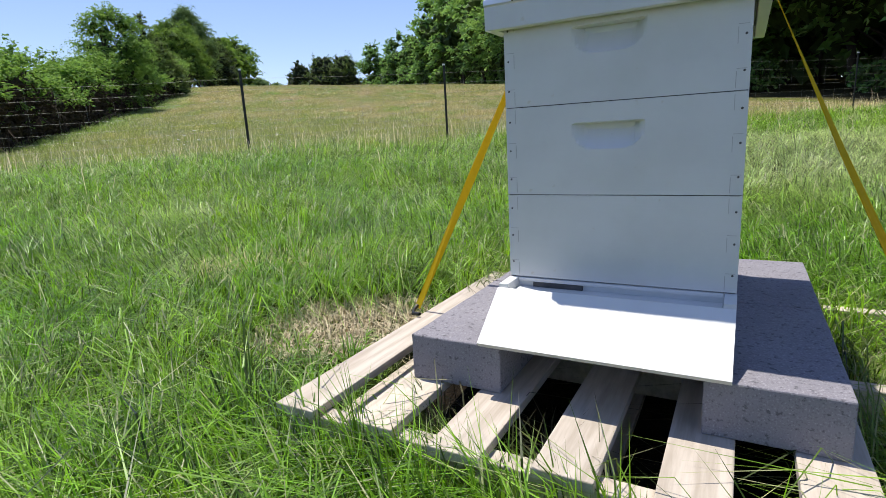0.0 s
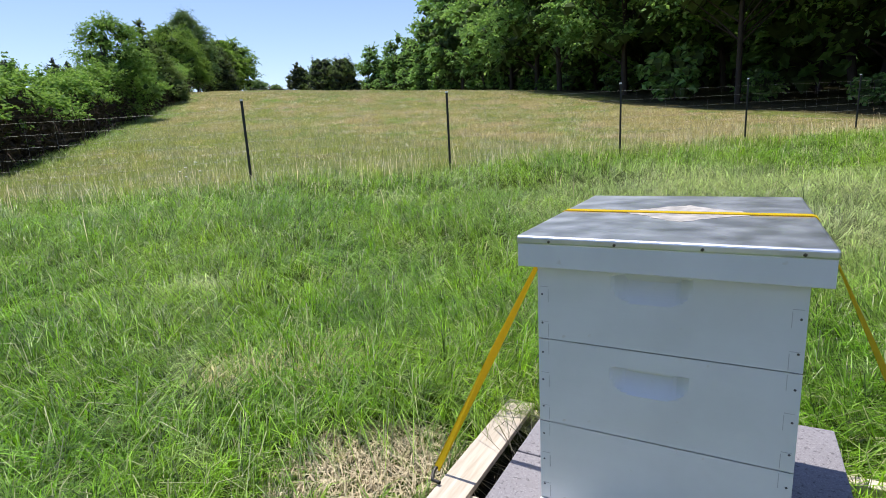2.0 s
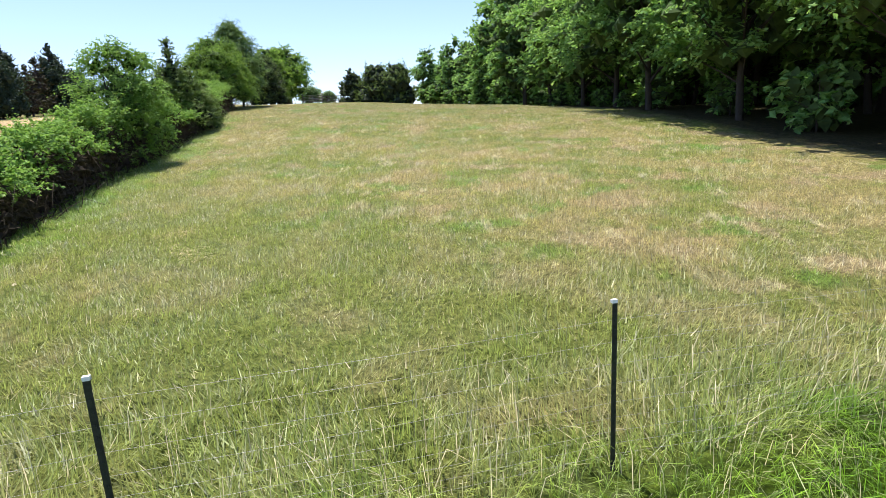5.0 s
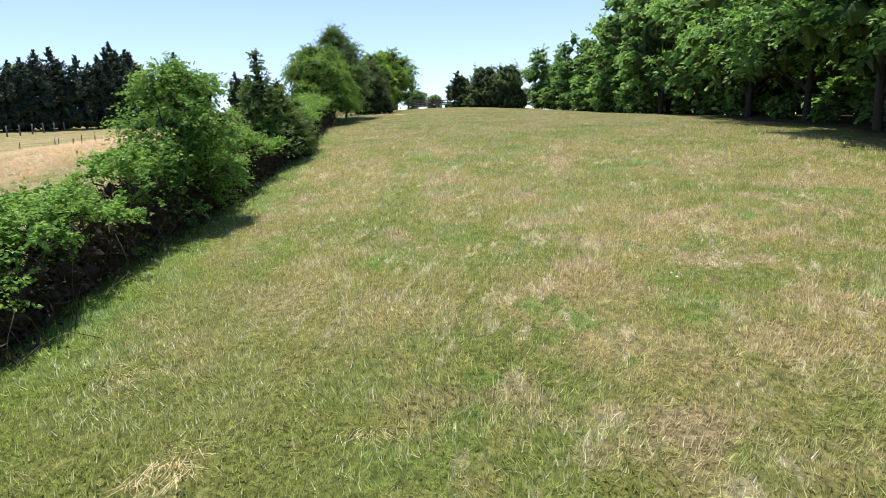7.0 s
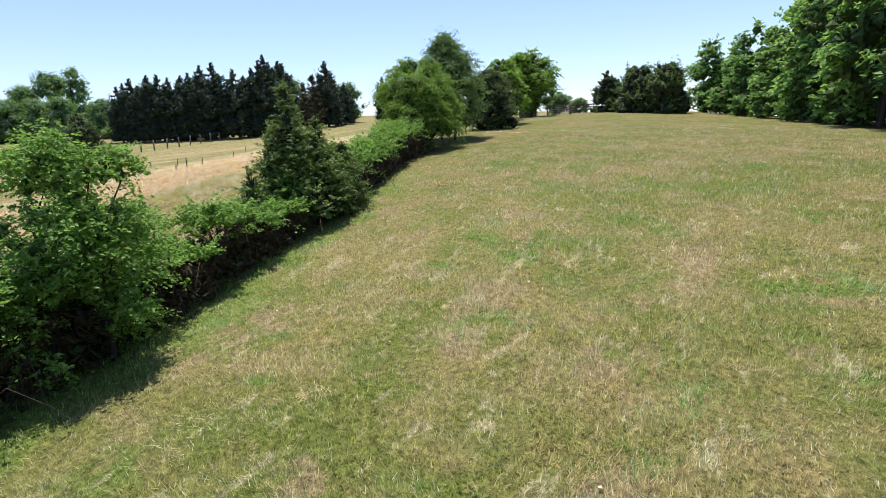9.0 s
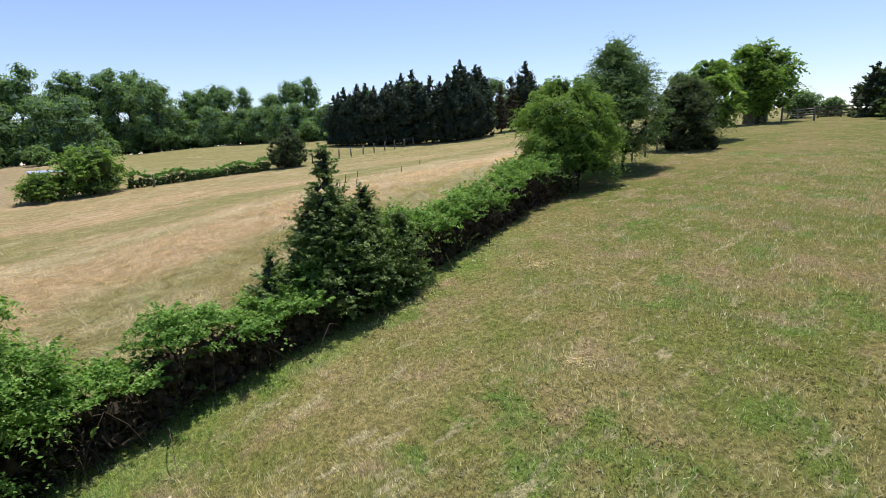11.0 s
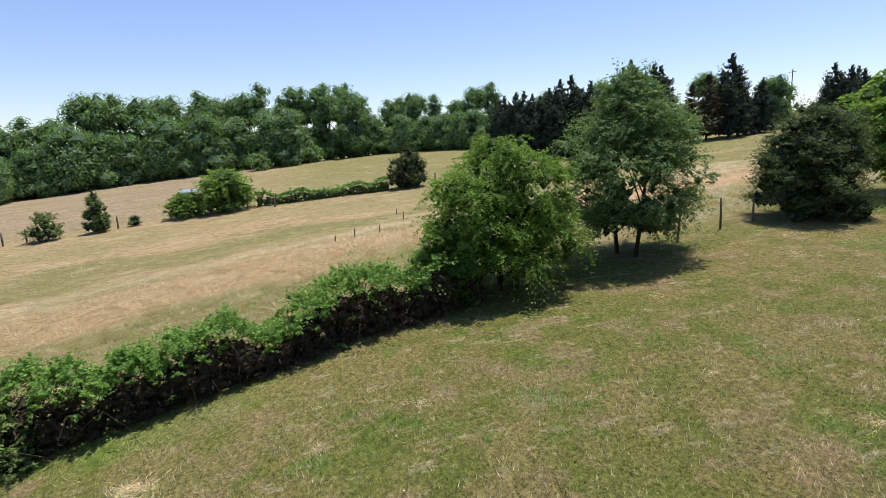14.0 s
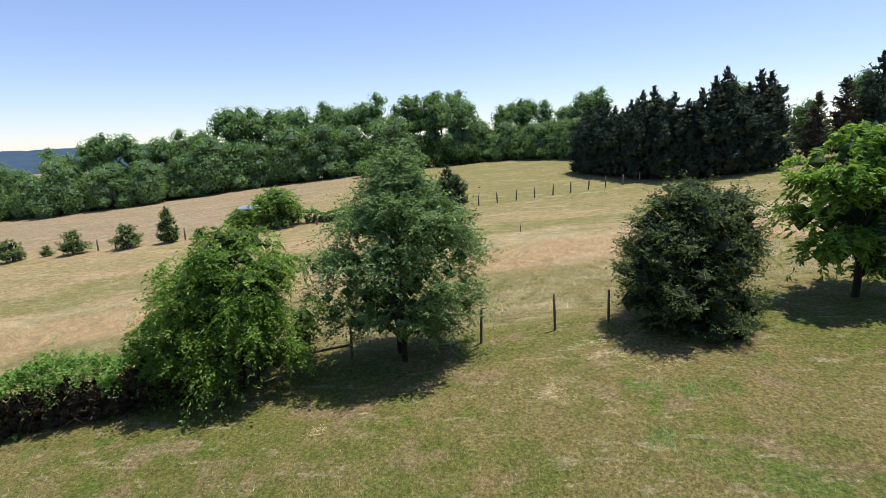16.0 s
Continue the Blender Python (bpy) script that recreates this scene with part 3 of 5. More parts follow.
def bough_tree(name, rng, height, radius, base, boughs, bough_r, leaves, leaf, mat, shape="tall", trunks=1, trunk_r=0.2, flat=0.65, core=0.6, slim=0.55, droop=0.3, lift=0.7, spread=0.4, rag=0.10, inner=0.35, per=14, puffy=False):
    """A tree on the origin whose crown is made of separate leafy boughs with dark gaps between."""
    root = new(name)
    n = boughs
    t = rng.random(n)
    ang = rng.random(n) * 2 * np.pi
    if shape == "tall":
        prof = np.interp(t, (0, 0.12, 0.35, 0.7, 0.9, 1), (0.72, 0.92, 1.0, 0.84, 0.62, 0.36))
    elif shape == "round":
        prof = np.interp(t, (0, 0.15, 0.45, 0.75, 0.92, 1), (0.62, 0.9, 1.0, 0.84, 0.62, 0.38))
    elif shape == "dome":
        prof = np.interp(t, (0, 0.15, 0.45, 0.75, 0.92, 1), (0.9, 1.0, 0.94, 0.76, 0.55, 0.32))
    elif shape == "broad":
        prof = np.interp(t, (0, 0.15, 0.35, 0.6, 0.8, 1), (0.5, 0.92, 1.0, 0.76, 0.44, 0.08))
    elif shape == "plume":
        prof = np.interp(t, (0, 0.1, 0.5, 0.75, 0.9, 1), (0.9, 1.0, 0.92, 0.62, 0.28, 0.0))
    else:
        prof = np.interp(t, (0, 0.1, 0.5, 0.8, 1), (0.85, 1.0, 0.62, 0.28, 0.02))
    lump = 0.92 + 0.10 * np.sin(ang * 2 + rng.random() * 6 + t * 3) + 0.10 * np.sin(ang * 5 + t * 9)
    deep = inner + (1 - inner) * rng.random(n) ** 0.4
    size = bough_r * (0.6 + 0.8 * rng.random(n)) * np.interp(t, (0, 0.6, 1), (1.0, 1.0, {"plume": 0.3, "cone": 0.5}.get(shape, 0.85)))
    r = np.maximum(0, radius * prof * lump * deep - size * 0.5)
    c = np.stack([r * np.cos(ang), r * np.sin(ang), base + size * flat * 0.6 + (height - base - size * flat * 1.1) * t], 1)
    outw = np.stack([np.cos(ang), np.sin(ang), np.zeros(n)], 1)
    share = size ** 2 / (size ** 2).sum()
    shoots = max(n, leaves // per)
    which = rng.choice(n, shoots, p=share)
    d = unit(rng.normal(size=(shoots, 3)) * 0.8 + np.array([0, 0, 0.45]) + outw[which] * 0.6)
    start = c[which] + d * size[which][:, None] * (0.15 + 0.55 * rng.random(shoots) ** 0.7)[:, None] * np.array([1, 1, flat])
    way = unit(d * np.array([1, 1, flat]) + rng.normal(size=d.shape) * 0.35 + np.array([0, 0, 0.25 * lift]))
    length = size[which] * (0.45 + 0.5 * rng.random(shoots)) * np.where(rng.random(shoots) < rag, 1.7, 1.0)
    if puffy:
        # far off: leaves on the outside of rounded boughs
        p, nrm, along = clump_leaves(rng, c, size, np.maximum(8, (leaves * share).astype(int)), flat, droop, 0.9, 0.6)
    else:
        p, nrm, along = spray_leaves(rng, start, way, length, per, droop)
    p[:, 2] = np.maximum(p[:, 2], 0.05)
    leaves = len(p)
    v = 0.65 + 0.7 * rng.random(leaves)
    adopt(new("crown", leaves_mesh("crown", p, nrm, along, leaf * v, leaf * slim * v, mat)), root)
    # dark cores put the shade between the boughs into colour
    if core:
        shade_hearts(root, np.concatenate([c - outw * size[:, None] * 0.25 - np.array([0, 0, 0.1]) * size[:, None], c * np.array([0.45, 0.45, 1])]), np.concatenate([size * core, size * core * np.interp(t, (0, 0.6, 1), (1.0, 0.9, 0.25))]), MAT_NEEDLE_SHADE if mat in (MAT_CEDAR, MAT_WILD, MAT_SPRUCE) else MAT_FARINNER_SHADE if mat == MAT_FARLEAF else MAT_INNER_SHADE, "dark green cores for the shade inside the foliage")
    lines = []
    for k in range(trunks):
        a = 2 * np.pi * k / trunks + rng.random()
        way = np.array([math.cos(a), math.sin(a), 0])
        foot = way * (0 if trunks == 1 else spread)
        top = way * (0.1 if trunks == 1 else radius * 0.35) + np.array([0, 0, height * (0.88 if shape in ("plume", "cone") else 0.74)])
        u = np.linspace(0, 1, 7)[:, None]
        pts = foot + (top - foot) * u + np.array([0.12, 0.09, 0]) * np.sin(u * 5 + a) * height * 0.03
        pts[0, 2] = -0.15
        lines.append((pts, trunk_r * (1 - 0.9 * u[:, 0]) + 0.01))
        for i in rng.permutation(n)[: 26 // trunks]:
            h = np.clip((c[i, 2] - 0.35 * r[i]) / height, 0.08, 0.85)
            f = pts[0] + (pts[-1] - pts[0]) * h
            w = np.linspace(0, 1, 4)[:, None]
            lines.append((f + (c[i] - f) * w + np.array([0, 0, 1]) * np.sin(w * np.pi) * 0.04 * r[i], trunk_r * 0.3 * (1 - 0.8 * w[:, 0]) + 0.006))
    tubes("trunk", lines, MAT_BARK, root)
    return root


def conifer(name, rng, height, radius, leaves, leaf, mat, base=0.3, shape="cone", clumps=120, trunk_r=0.12, tip=True, up=0.5, full=1.0, core=0.3):
    """A conifer on the origin: sprays of needles on rising branches round a straight trunk."""
    root = new(name)
    t = rng.random(clumps) ** (1.25 if shape == "cone" else 1.0)
    ang = rng.random(clumps) * 2 * np.pi
    if shape == "cone":
        prof = np.clip(1 - t, 0.02, 1) ** 0.75 * np.clip(0.75 + t * 2, 0, 1)
    else:
        prof = np.clip(np.sin(np.pi * np.clip(t * 0.8 + 0.22, 0, 1)) ** 0.6, 0.1, 1)
    ang_lump = 0.85 + 0.28 * np.sin(ang * 4 + t * 9 + rng.random() * 6) * np.sin(t * 13 + ang * 2)
    r = radius * prof * full * ang_lump * (0.25 + 0.55 * rng.random(clumps) ** 0.5)
    c = np.stack([r * np.cos(ang), r * np.sin(ang), base + (height * 0.94 - base) * t], 1)
    out = np.stack([np.cos(ang), np.sin(ang), np.zeros(clumps)], 1)
    way = unit(out + np.array([0, 0, 1.0]) * (up + 0.9 * t[:, None] ** 2) + rng.normal(size=c.shape) * 0.25)
    length = radius * (0.14 + 0.30 * prof) * (0.7 + 0.7 * rng.random(clumps))
    if tip:
        k = max(6, clumps // 40)
        c = np.concatenate([c, np.stack([np.zeros(k), np.zeros(k), height * (0.84 + 0.1 * rng.random(k))], 1)])
        way = np.concatenate([way, unit(np.array([[0, 0, 1.6]]) + rng.normal(size=(k, 3)) * 0.35)])
        length = np.concatenate([length, np.full(k, height * 0.08)])
        r = np.concatenate([r, np.zeros(k)])
    per = max(6, leaves // len(c))
    p, nrm, along = spray_leaves(rng, c, way, length, per, 0.1)
    v = 0.6 + 0.8 * rng.random(len(p))
    pick = rng.permutation(clumps)[: clumps // 3]
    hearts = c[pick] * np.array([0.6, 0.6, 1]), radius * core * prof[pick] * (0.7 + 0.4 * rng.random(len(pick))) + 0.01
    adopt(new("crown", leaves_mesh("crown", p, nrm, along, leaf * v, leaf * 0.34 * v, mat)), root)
    shade_hearts(root, *hearts)
    lines = [([(0, 0, -0.15), (0.02, 0, height * 0.5), (0, 0, height * 0.97)], np.array([trunk_r, trunk_r * 0.55, 0.012]))]
    for i in rng.permutation(clumps)[:26]:
        lines.append(([(0, 0, max(0.1, c[i, 2] - 0.25 * r[i])), tuple(c[i] * np.array([0.55, 0.55, 1]) - np.array([0, 0, 0.03])), tuple(c[i])], np.array([trunk_r * 0.3, trunk_r * 0.2, 0.006])))
    tubes("trunk", lines, MAT_BARK, root, 5)
    return root


def stand(root, x, y, turn=0.0, size=1.0, sink=0.05):
    """Put a thing on the ground."""
    root.matrix_basis = pose(x, y, gz(x, y) - sink, 0, 0, turn) @ Matrix.Diagonal((size, size, size, 1))
    return root


def again(root, x, y, turn, size, label="", group=""):
    """A copy of a tree elsewhere on the ground."""
    keep = root.scale.copy()
    root.scale = (size, size, size)
    made = copy_thing(root, pose(x, y, gz(x, y) - 0.05, 0, 0, turn))
    root.scale = keep
    return tagged(made, label, group=group)


def bush(name, rng, height, radius, leaves, leaf, mat, clumps=60):
    root = new(name)
    c, r = crown_clumps(rng, height * 0.86, 0.15, radius, clumps, "round")
    size = radius * 0.3 * (0.6 + 0.6 * rng.random(clumps))
    p, nrm, along = clump_leaves(rng, c, size, np.full(clumps, leaves // clumps))
    k = 0.7 + 0.6 * rng.random(len(p))
    adopt(new("foliage", leaves_mesh("foliage", p, nrm, along, leaf * k, leaf * 0.55 * k, mat)), root)
    shade_hearts(root, c * np.array([0.8, 0.8, 0.94]), size * 0.55, MAT_INNER_SHADE, "dark green cores for the shade inside the foliage")
    lines = []
    for i in range(0, clumps, 5):
        lines.append(([(0.05 * c[i, 0], 0.05 * c[i, 1], -0.1), tuple(c[i] * 0.5), tuple(c[i])], np.array([0.04, 0.025, 0.008])))
    tagged(tubes("stem_tangle", lines, MAT_BARK, root, 5), kind="stuff")
    return root


R = np.random.default_rng(7)

# trees along the hedge
tree = bough_tree("shrub_tree", R, 4.1, 1.7, 0.3, 85, 0.44, 36000, 0.082, MAT_VINE, "dome", 3, 0.05, 0.8, 0.36, 0.55, 0.45, 0.6, rag=0.24, inner=0.5)
tagged(stand(tree, -13.1, 23.5), "vine-hung bright green small tree growing in the hedge", "tree")


def leaders(name, subs, leaf, mat):
    """A ragged cedar of several leaders: each sub is dx, dy, height, radius, leaves."""
    root = new(name)
    for dx, dy, h, r, n in subs:
        one = bough_tree("leader", R, h, r, 0.05, max(40, n // 170), 0.36, n, leaf, mat, "cone", 1, 0.06, 0.7, 0.42, 0.36, 0.05, 0.6, rag=0.2, per=18)
        for ob in list(one.children):
            ob.parent = root
            ob.location = (dx, dy, 0)
        bpy.data.objects.remove(one)
    return root


tree = leaders("cedar_tree", ((0, 0, 4.4, 1.5, 20000), (0.25, 0.95, 3.4, 1.45, 15000), (0.45, 1.9, 2.6, 1.25, 10000), (-0.1, -0.6, 2.9, 1.2, 10000), (0.75, 0.4, 3.0, 1.35, 12000), (0.85, 0.9, 2.4, 0.95, 7000), (0.0, -1.6, 1.9, 0.75, 4500)), 0.105, MAT_WILD)
tagged(stand(tree, -15.7, 31.1), "dark green wild cedar with several ragged leaders in the hedge", "tree")
tree = bough_tree("shade_tree", R, 5.3, 2.8, 0.55, 125, 0.66, 60000, 0.112, MAT_SHADE, "dome", 4, 0.06, 0.8, 0.42, 0.42, 0.8, 0.6, rag=0.16, per=22)
tagged(stand(tree, -20.8, 46.3), "bright green many-stemmed tree with drooping leaves at the hedge end", "tree")
tree = bough_tree("sapling", R, 2.9, 1.3, 0.1, 45, 0.45, 12000, 0.11, MAT_SHADE, "dome", 3, 0.03, 0.8, 0.42, 0.42, 0.8, 0.6, rag=0.22, per=18)
tagged(stand(tree, -20.4, 43.9), "drooping bright green sapling where the hedge meets the tree", "tree")
tree = bough_tree("elm_tree", R, 6.9, 3.2, 0.7, 175, 0.66, 84000, 0.108, MAT_GREY, "broad", 2, 0.09, 0.75, 0.26, 0.42, 0.35, 0.6, rag=0.18, per=24)
tagged(stand(tree, -22.0, 51.5), "tall grey-green tree with feathery branches by the fence", "tree")
tree = bough_tree("round_cedar", R, 4.9, 2.75, 0.05, 240, 0.5, 48000, 0.10, MAT_CEDAR, "dome", 1, 0.14, 0.75, 0.6, 0.36, 0.1, 0.5, rag=0.3, per=16)
tagged(stand(tree, -23.7, 61.3), "broad dark green round cedar reaching to the ground", "tree")
tree = bough_tree("walnut_tree", R, 6.2, 2.6, 0.7, 75, 0.72, 15000, 0.27, MAT_BRIGHT, "round", 1, 0.14, 0.7, 0.5, 0.34, 0.9, 0.6, rag=0.16)
tagged(stand(tree, -25.2, 67.4), "walnut tree with long drooping bright green leaf sprays", "tree")
tree = bough_tree("round_tree", R, 8.6, 4.0, 1.1, 100, 1.0, 24000, 0.27, MAT_BRIGHT, "round", 1, 0.3)
tagged(stand(tree, -31.3, 89.0), "round-headed deep green tree by the gate", "tree")

# the woodland edge to the east
wood_a = bough_tree("woodland_tree", R, 16.0, 5.9, 2.6, 140, 1.25, 25000, 0.25, MAT_WOODLAND, "tall", 1, 0.19, core=0.42)
wood_b = bough_tree("woodland_tree", R, 13.5, 5.6, 2.5, 120, 1.25, 24000, 0.25, MAT_WOODLAND, "round", 1, 0.18, core=0.42)
wood_c = bough_tree("woodland_tree", R, 16.0, 5.4, 2.2, 100, 1.35, 5200, 0.54, MAT_WOODLAND, "tall", 2, 0.2, core=0.5, per=8)
wood_d = bough_tree("woodland_tree", R, 15.0, 5.8, 3.6, 115, 1.3, 22000, 0.25, MAT_WOODLAND, "tall", 2, 0.11, core=0.42)
WOOD = "tall deciduous tree with dense deep green leaves at the wood's edge"
for ob in (wood_a, wood_b, wood_c, wood_d):
    tagged(ob, WOOD, "tree", "woodland edge trees")
stand(wood_d, 13.4, 24.5, 20, 1.0)
stand(wood_a, 8.6, 38.0, 147, 0.95)
stand(wood_b, 10.8, 31.5, 130, 0.95)
stand(wood_c, 7.4, 53.0, 75, 0.9)
again(wood_d, 16.6, 18.4, 50, 1.0)
again(wood_d, 21.0, 13.0, 244, 1.05)
again(wood_a, 8.4, 45.5, 341, 1.05)
for i, (x, y) in enumerate(((6.0, 61.0), (3.6, 69.0), (1.0, 77.5), (-2.2, 86.0), (-5.5, 95.0), (-7.8, 105.0), (-8.5, 116.0), (19.5, 25.0), (17.5, 33.0), (16.0, 42.0), (15.5, 51.5), (13.5, 62.0), (11.0, 73.0), (24.0, 19.0), (20.0, 8.0), (4.0, 90.0))):
    again(wood_c, x, y, 67 * i + 20, (0.84 + 0.12 * ((i * 7) % 5) / 2.5) * (1.0, 0.95, 0.82, 0.72, 0.66, 0.62, 0.62)[min(i, 6)] if i < 7 else 0.84 + 0.12 * ((i * 7) % 5) / 2.5)

again(wood_c, -11.4, 107.0, 15, 0.62)

undergrowth = bough_tree("undergrowth_bush", R, 2.6, 1.9, 0.1, 34, 0.55, 800, 0.38, MAT_WOODLAND, "round", 4, 0.04, per=8)
tagged(undergrowth, "dark leafy bush at the foot of the wood", "bush", "wood edge bushes")
stand(undergrowth, 12.2, 28.0)
for i, (x, y) in enumerate(((16.2, 20.5), (14.8, 25.5), (11.2, 33.5), (9.6, 39.5), (8.6, 43.5), (8.4, 49.0), (7.6, 55.0), (6.6, 59.5), (4.8, 65.0), (2.6, 71.0), (0.6, 76.0), (-1.6, 82.0), (-4.4, 89.0), (-6.8, 96.0), (19.5, 16.0), (20.0, 21.0), (17.0, 28.0), (15.4, 34.0), (13.8, 41.0), (-8.5, 103.0), (14.0, 56.0), (12.0, 66.0), (9.0, 77.0), (6.0, 86.0), (3.0, 95.0), (0.0, 104.0), (-3.0, 112.0), (20.0, 50.0), (18.5, 62.0), (16.0, 72.0), (13.0, 84.0), (9.0, 97.0), (24.0, 36.0), (25.0, 26.0), (22.0, 13.0), (24.5, 16.5), (21.5, 18.5), (27.0, 12.0), (23.0, 22.0), (20.0, 30.0), (19.0, 38.0), (18.0, 44.0), (26.0, 21.0), (29.0, 32.0), (25.0, 8.0), (28.0, 17.0), (-10.8, 101.0), (-8.4, 95.0), (-6.2, 89.0), (-4.0, 83.5), (-1.2, 77.5), (1.8, 71.5))):
    again(undergrowth, x, y, 71 * i, (0.45 if i < 20 else 1.7 if i < 46 else 0.9) + 0.14 * ((i * 5) % 4))
backing = bough_tree("backing_tree", R, 17.0, 6.3, 0.4, 80, 1.8, 1000, 1.3, MAT_WOODLAND, "tall", 1, 0.35, core=0.75, per=6)
tagged(backing, "deciduous tree deep in the dark wood", "tree", "inner wood trees")
stand(backing, 27.0, 27.0)
for i, (x, y) in enumerate(((26, 36), (24.5, 45), (23.5, 54), (22, 64), (19.5, 74), (16, 84), (12, 93), (6, 102), (0, 112), (31, 20), (32, 11), (36, 30), (34, 42), (33, 55), (30, 68), (26, 80), (30, 3), (20, 96), (12, 108))):
    again(backing, x, y, 37 * i, 0.9 + 0.1 * (i % 4))

# cedars on the crest
crest = bough_tree("crest_cedar", R, 6.7, 3.7, 0.0, 170, 0.7, 11000, 0.30, MAT_WILD, "dome", 1, 0.2, 0.9, 0.9, 0.4, -0.2, 1.2, rag=0.15, inner=0.2)
tagged(stand(crest, -17.9, 92.0, 0, 0.92, 0.55), "broad dark cedar tree on the crest of the field", "tree", "crest cedars")
again(crest, -14.6, 91.5, 140, 0.95).location.z -= 0.5
crest_cone = bough_tree("crest_cedar", R, 6.6, 2.7, 0.0, 130, 0.55, 7000, 0.30, MAT_CEDAR, "plume", 1, 0.16, 1.0, 0.9, 0.4, -0.2, 1.2, rag=0.12, inner=0.2)
tagged(stand(crest_cone, -22.9, 96.0, 0, 0.92, 0.5), "dark cone-shaped cedar on the crest of the field", "tree", "crest cedars")

# dark conifer row
spruce = bough_tree("conifer", R, 11.3, 3.1, 0.1, 180, 0.66, 6800, 0.40, MAT_SPRUCE, "plume", 1, 0.2, 1.4, 0.75, 0.30, -0.3, 2.4, rag=0.10, per=8)
tagged(stand(spruce, -76.0, 73.0), "tall dark blue-green conifer in a close row", "tree", "conifer row")
for i, (x, y, s) in enumerate(((-91, 66.5, 0.9), (-88, 67.0, 0.92), (-85, 68.0, 0.88), (-82, 69.5, 0.95), (-79, 71.0, 0.92), (-73.5, 74.8, 1.08), (-72.6, 77.6, 1.0), (-73.0, 80.4, 1.1), (-73.8, 83.2, 1.04), (-75.0, 86.0, 1.05), (-80, 76, 1.0), (-84, 73, 0.95), (-77.5, 72, 0.97), (-80.5, 70.2, 0.9), (-83.5, 68.8, 0.92), (-86.5, 67.4, 0.9), (-89.5, 66.8, 0.86), (-72.6, 79.0, 1.02), (-73.2, 81.8, 1.0), (-74.4, 84.6, 1.08), (-73.0, 76.2, 0.98))):
    again(spruce, x, y, 40 * i, s * (0.84 + 0.16 * ((i * 7) % 5) / 4))
rust = conifer("browning_conifer", R, 10.0, 2.8, 3600, 0.42, MAT_RUSTY, 1.0, "cone", 200, 0.2, True, 0.3)
tagged(stand(rust, -78.0, 96.0), "thin browning conifer with bare tips", "tree", "browning conifers")
again(rust, -77.0, 92.5, 80, 0.85)
again(spruce, -78.6, 100.2, 30, 1.1)
again(spruce, -80.0, 107.0, 130, 0.75)
again(spruce, -79.0, 103.5, 130, 0.6)
for x, y, k in ((-80.0, 120.0, 0.86), (-77.4, 120.5, 0.80), (-74.8, 120.0, 0.74), (-78.5, 123.0, 0.78), (-72.5, 120.5, 0.62)):
    again(spruce, x, y, 60 * y, k)

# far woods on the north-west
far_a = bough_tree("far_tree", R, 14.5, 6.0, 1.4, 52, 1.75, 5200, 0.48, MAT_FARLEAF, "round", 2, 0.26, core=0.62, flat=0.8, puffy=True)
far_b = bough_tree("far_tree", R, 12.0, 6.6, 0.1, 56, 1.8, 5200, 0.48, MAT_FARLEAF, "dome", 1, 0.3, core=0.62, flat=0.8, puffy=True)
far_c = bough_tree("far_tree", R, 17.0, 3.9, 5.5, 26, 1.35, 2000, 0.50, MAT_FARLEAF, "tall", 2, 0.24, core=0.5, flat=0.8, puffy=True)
for ob in (far_a, far_b, far_c):
    tagged(ob, "mid-green deciduous tree in the far wood", "tree", "far wood trees")
stand(far_a, -131, 44, 0)
stand(far_b, -126, 30, 0)
stand(far_c, -134, 38, 0)
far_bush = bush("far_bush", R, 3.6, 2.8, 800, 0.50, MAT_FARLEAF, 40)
tagged(stand(far_bush, -120, 24), "rounded green bush along the far wood", "bush", "far wood bushes")
EDGE = ((-96, -62), (-99, -42), (-103, -22), (-117, -8), (-124, 10), (-129, 30), (-133, 50), (-118, 66), (-104, 74))
k = 0
for (xa, ya), (xb, yb) in zip(EDGE, EDGE[1:]):
    n = max(2, int(math.hypot(xb - xa, yb - ya) / 4.6))
    for i in range(n):
        u = (i + 0.5) / n
        if ya + (yb - ya) * u > 28:
            again(far_bush, xa + (xb - xa) * u + 1.5 + R.normal(), ya + (yb - ya) * u + R.normal() * 2, 31 * i, 0.7 + 0.7 * R.random())
        again(far_bush, xa + (xb - xa) * u - 6, ya + (yb - ya) * u + R.normal() * 2, 47 * i, 1.3 + 0.4 * R.random())
        again(far_bush, xa + (xb - xa) * u - 13, ya + (yb - ya) * u + R.normal() * 2, 29 * i, 1.9 + 0.4 * R.random())
        for back in (0, 8.5):
            x, y = xa + (xb - xa) * u - back - 3 + R.normal() * 1.2, ya + (yb - ya) * u + R.normal() * 1.2
            src = (far_b, far_a, far_b, far_c)[k % 4] if back == 0 else (far_a, far_c, far_a)[k % 3]
            size = ((0.72 if back == 0 else 0.88) + 0.3 * R.random()) * (0.72 if y < -40 else 0.92 if y < -12 else 1.08 if y < 46 else 0.8)
            k += 1
            if 26 < y < 45:
                # a gap in the wood where slim trees stand against the sky
                if back:
                    continue
                src, size = far_b, size * 0.62
            again(src, x, y, 53 * k, size)
for x, y, size in ((-138, 27.5, 0.92), (-140, 30.2, 1.05), (-141, 32.6, 1.04), (-139.5, 35.2, 0.98), (-141, 38.0, 1.06), (-139, 40.6, 1.0), (-141.5, 43.2, 1.05)):
    tagged(again(far_c, x, y, 61 * x, size), "slim tall tree with bare lower trunks in the far wood")


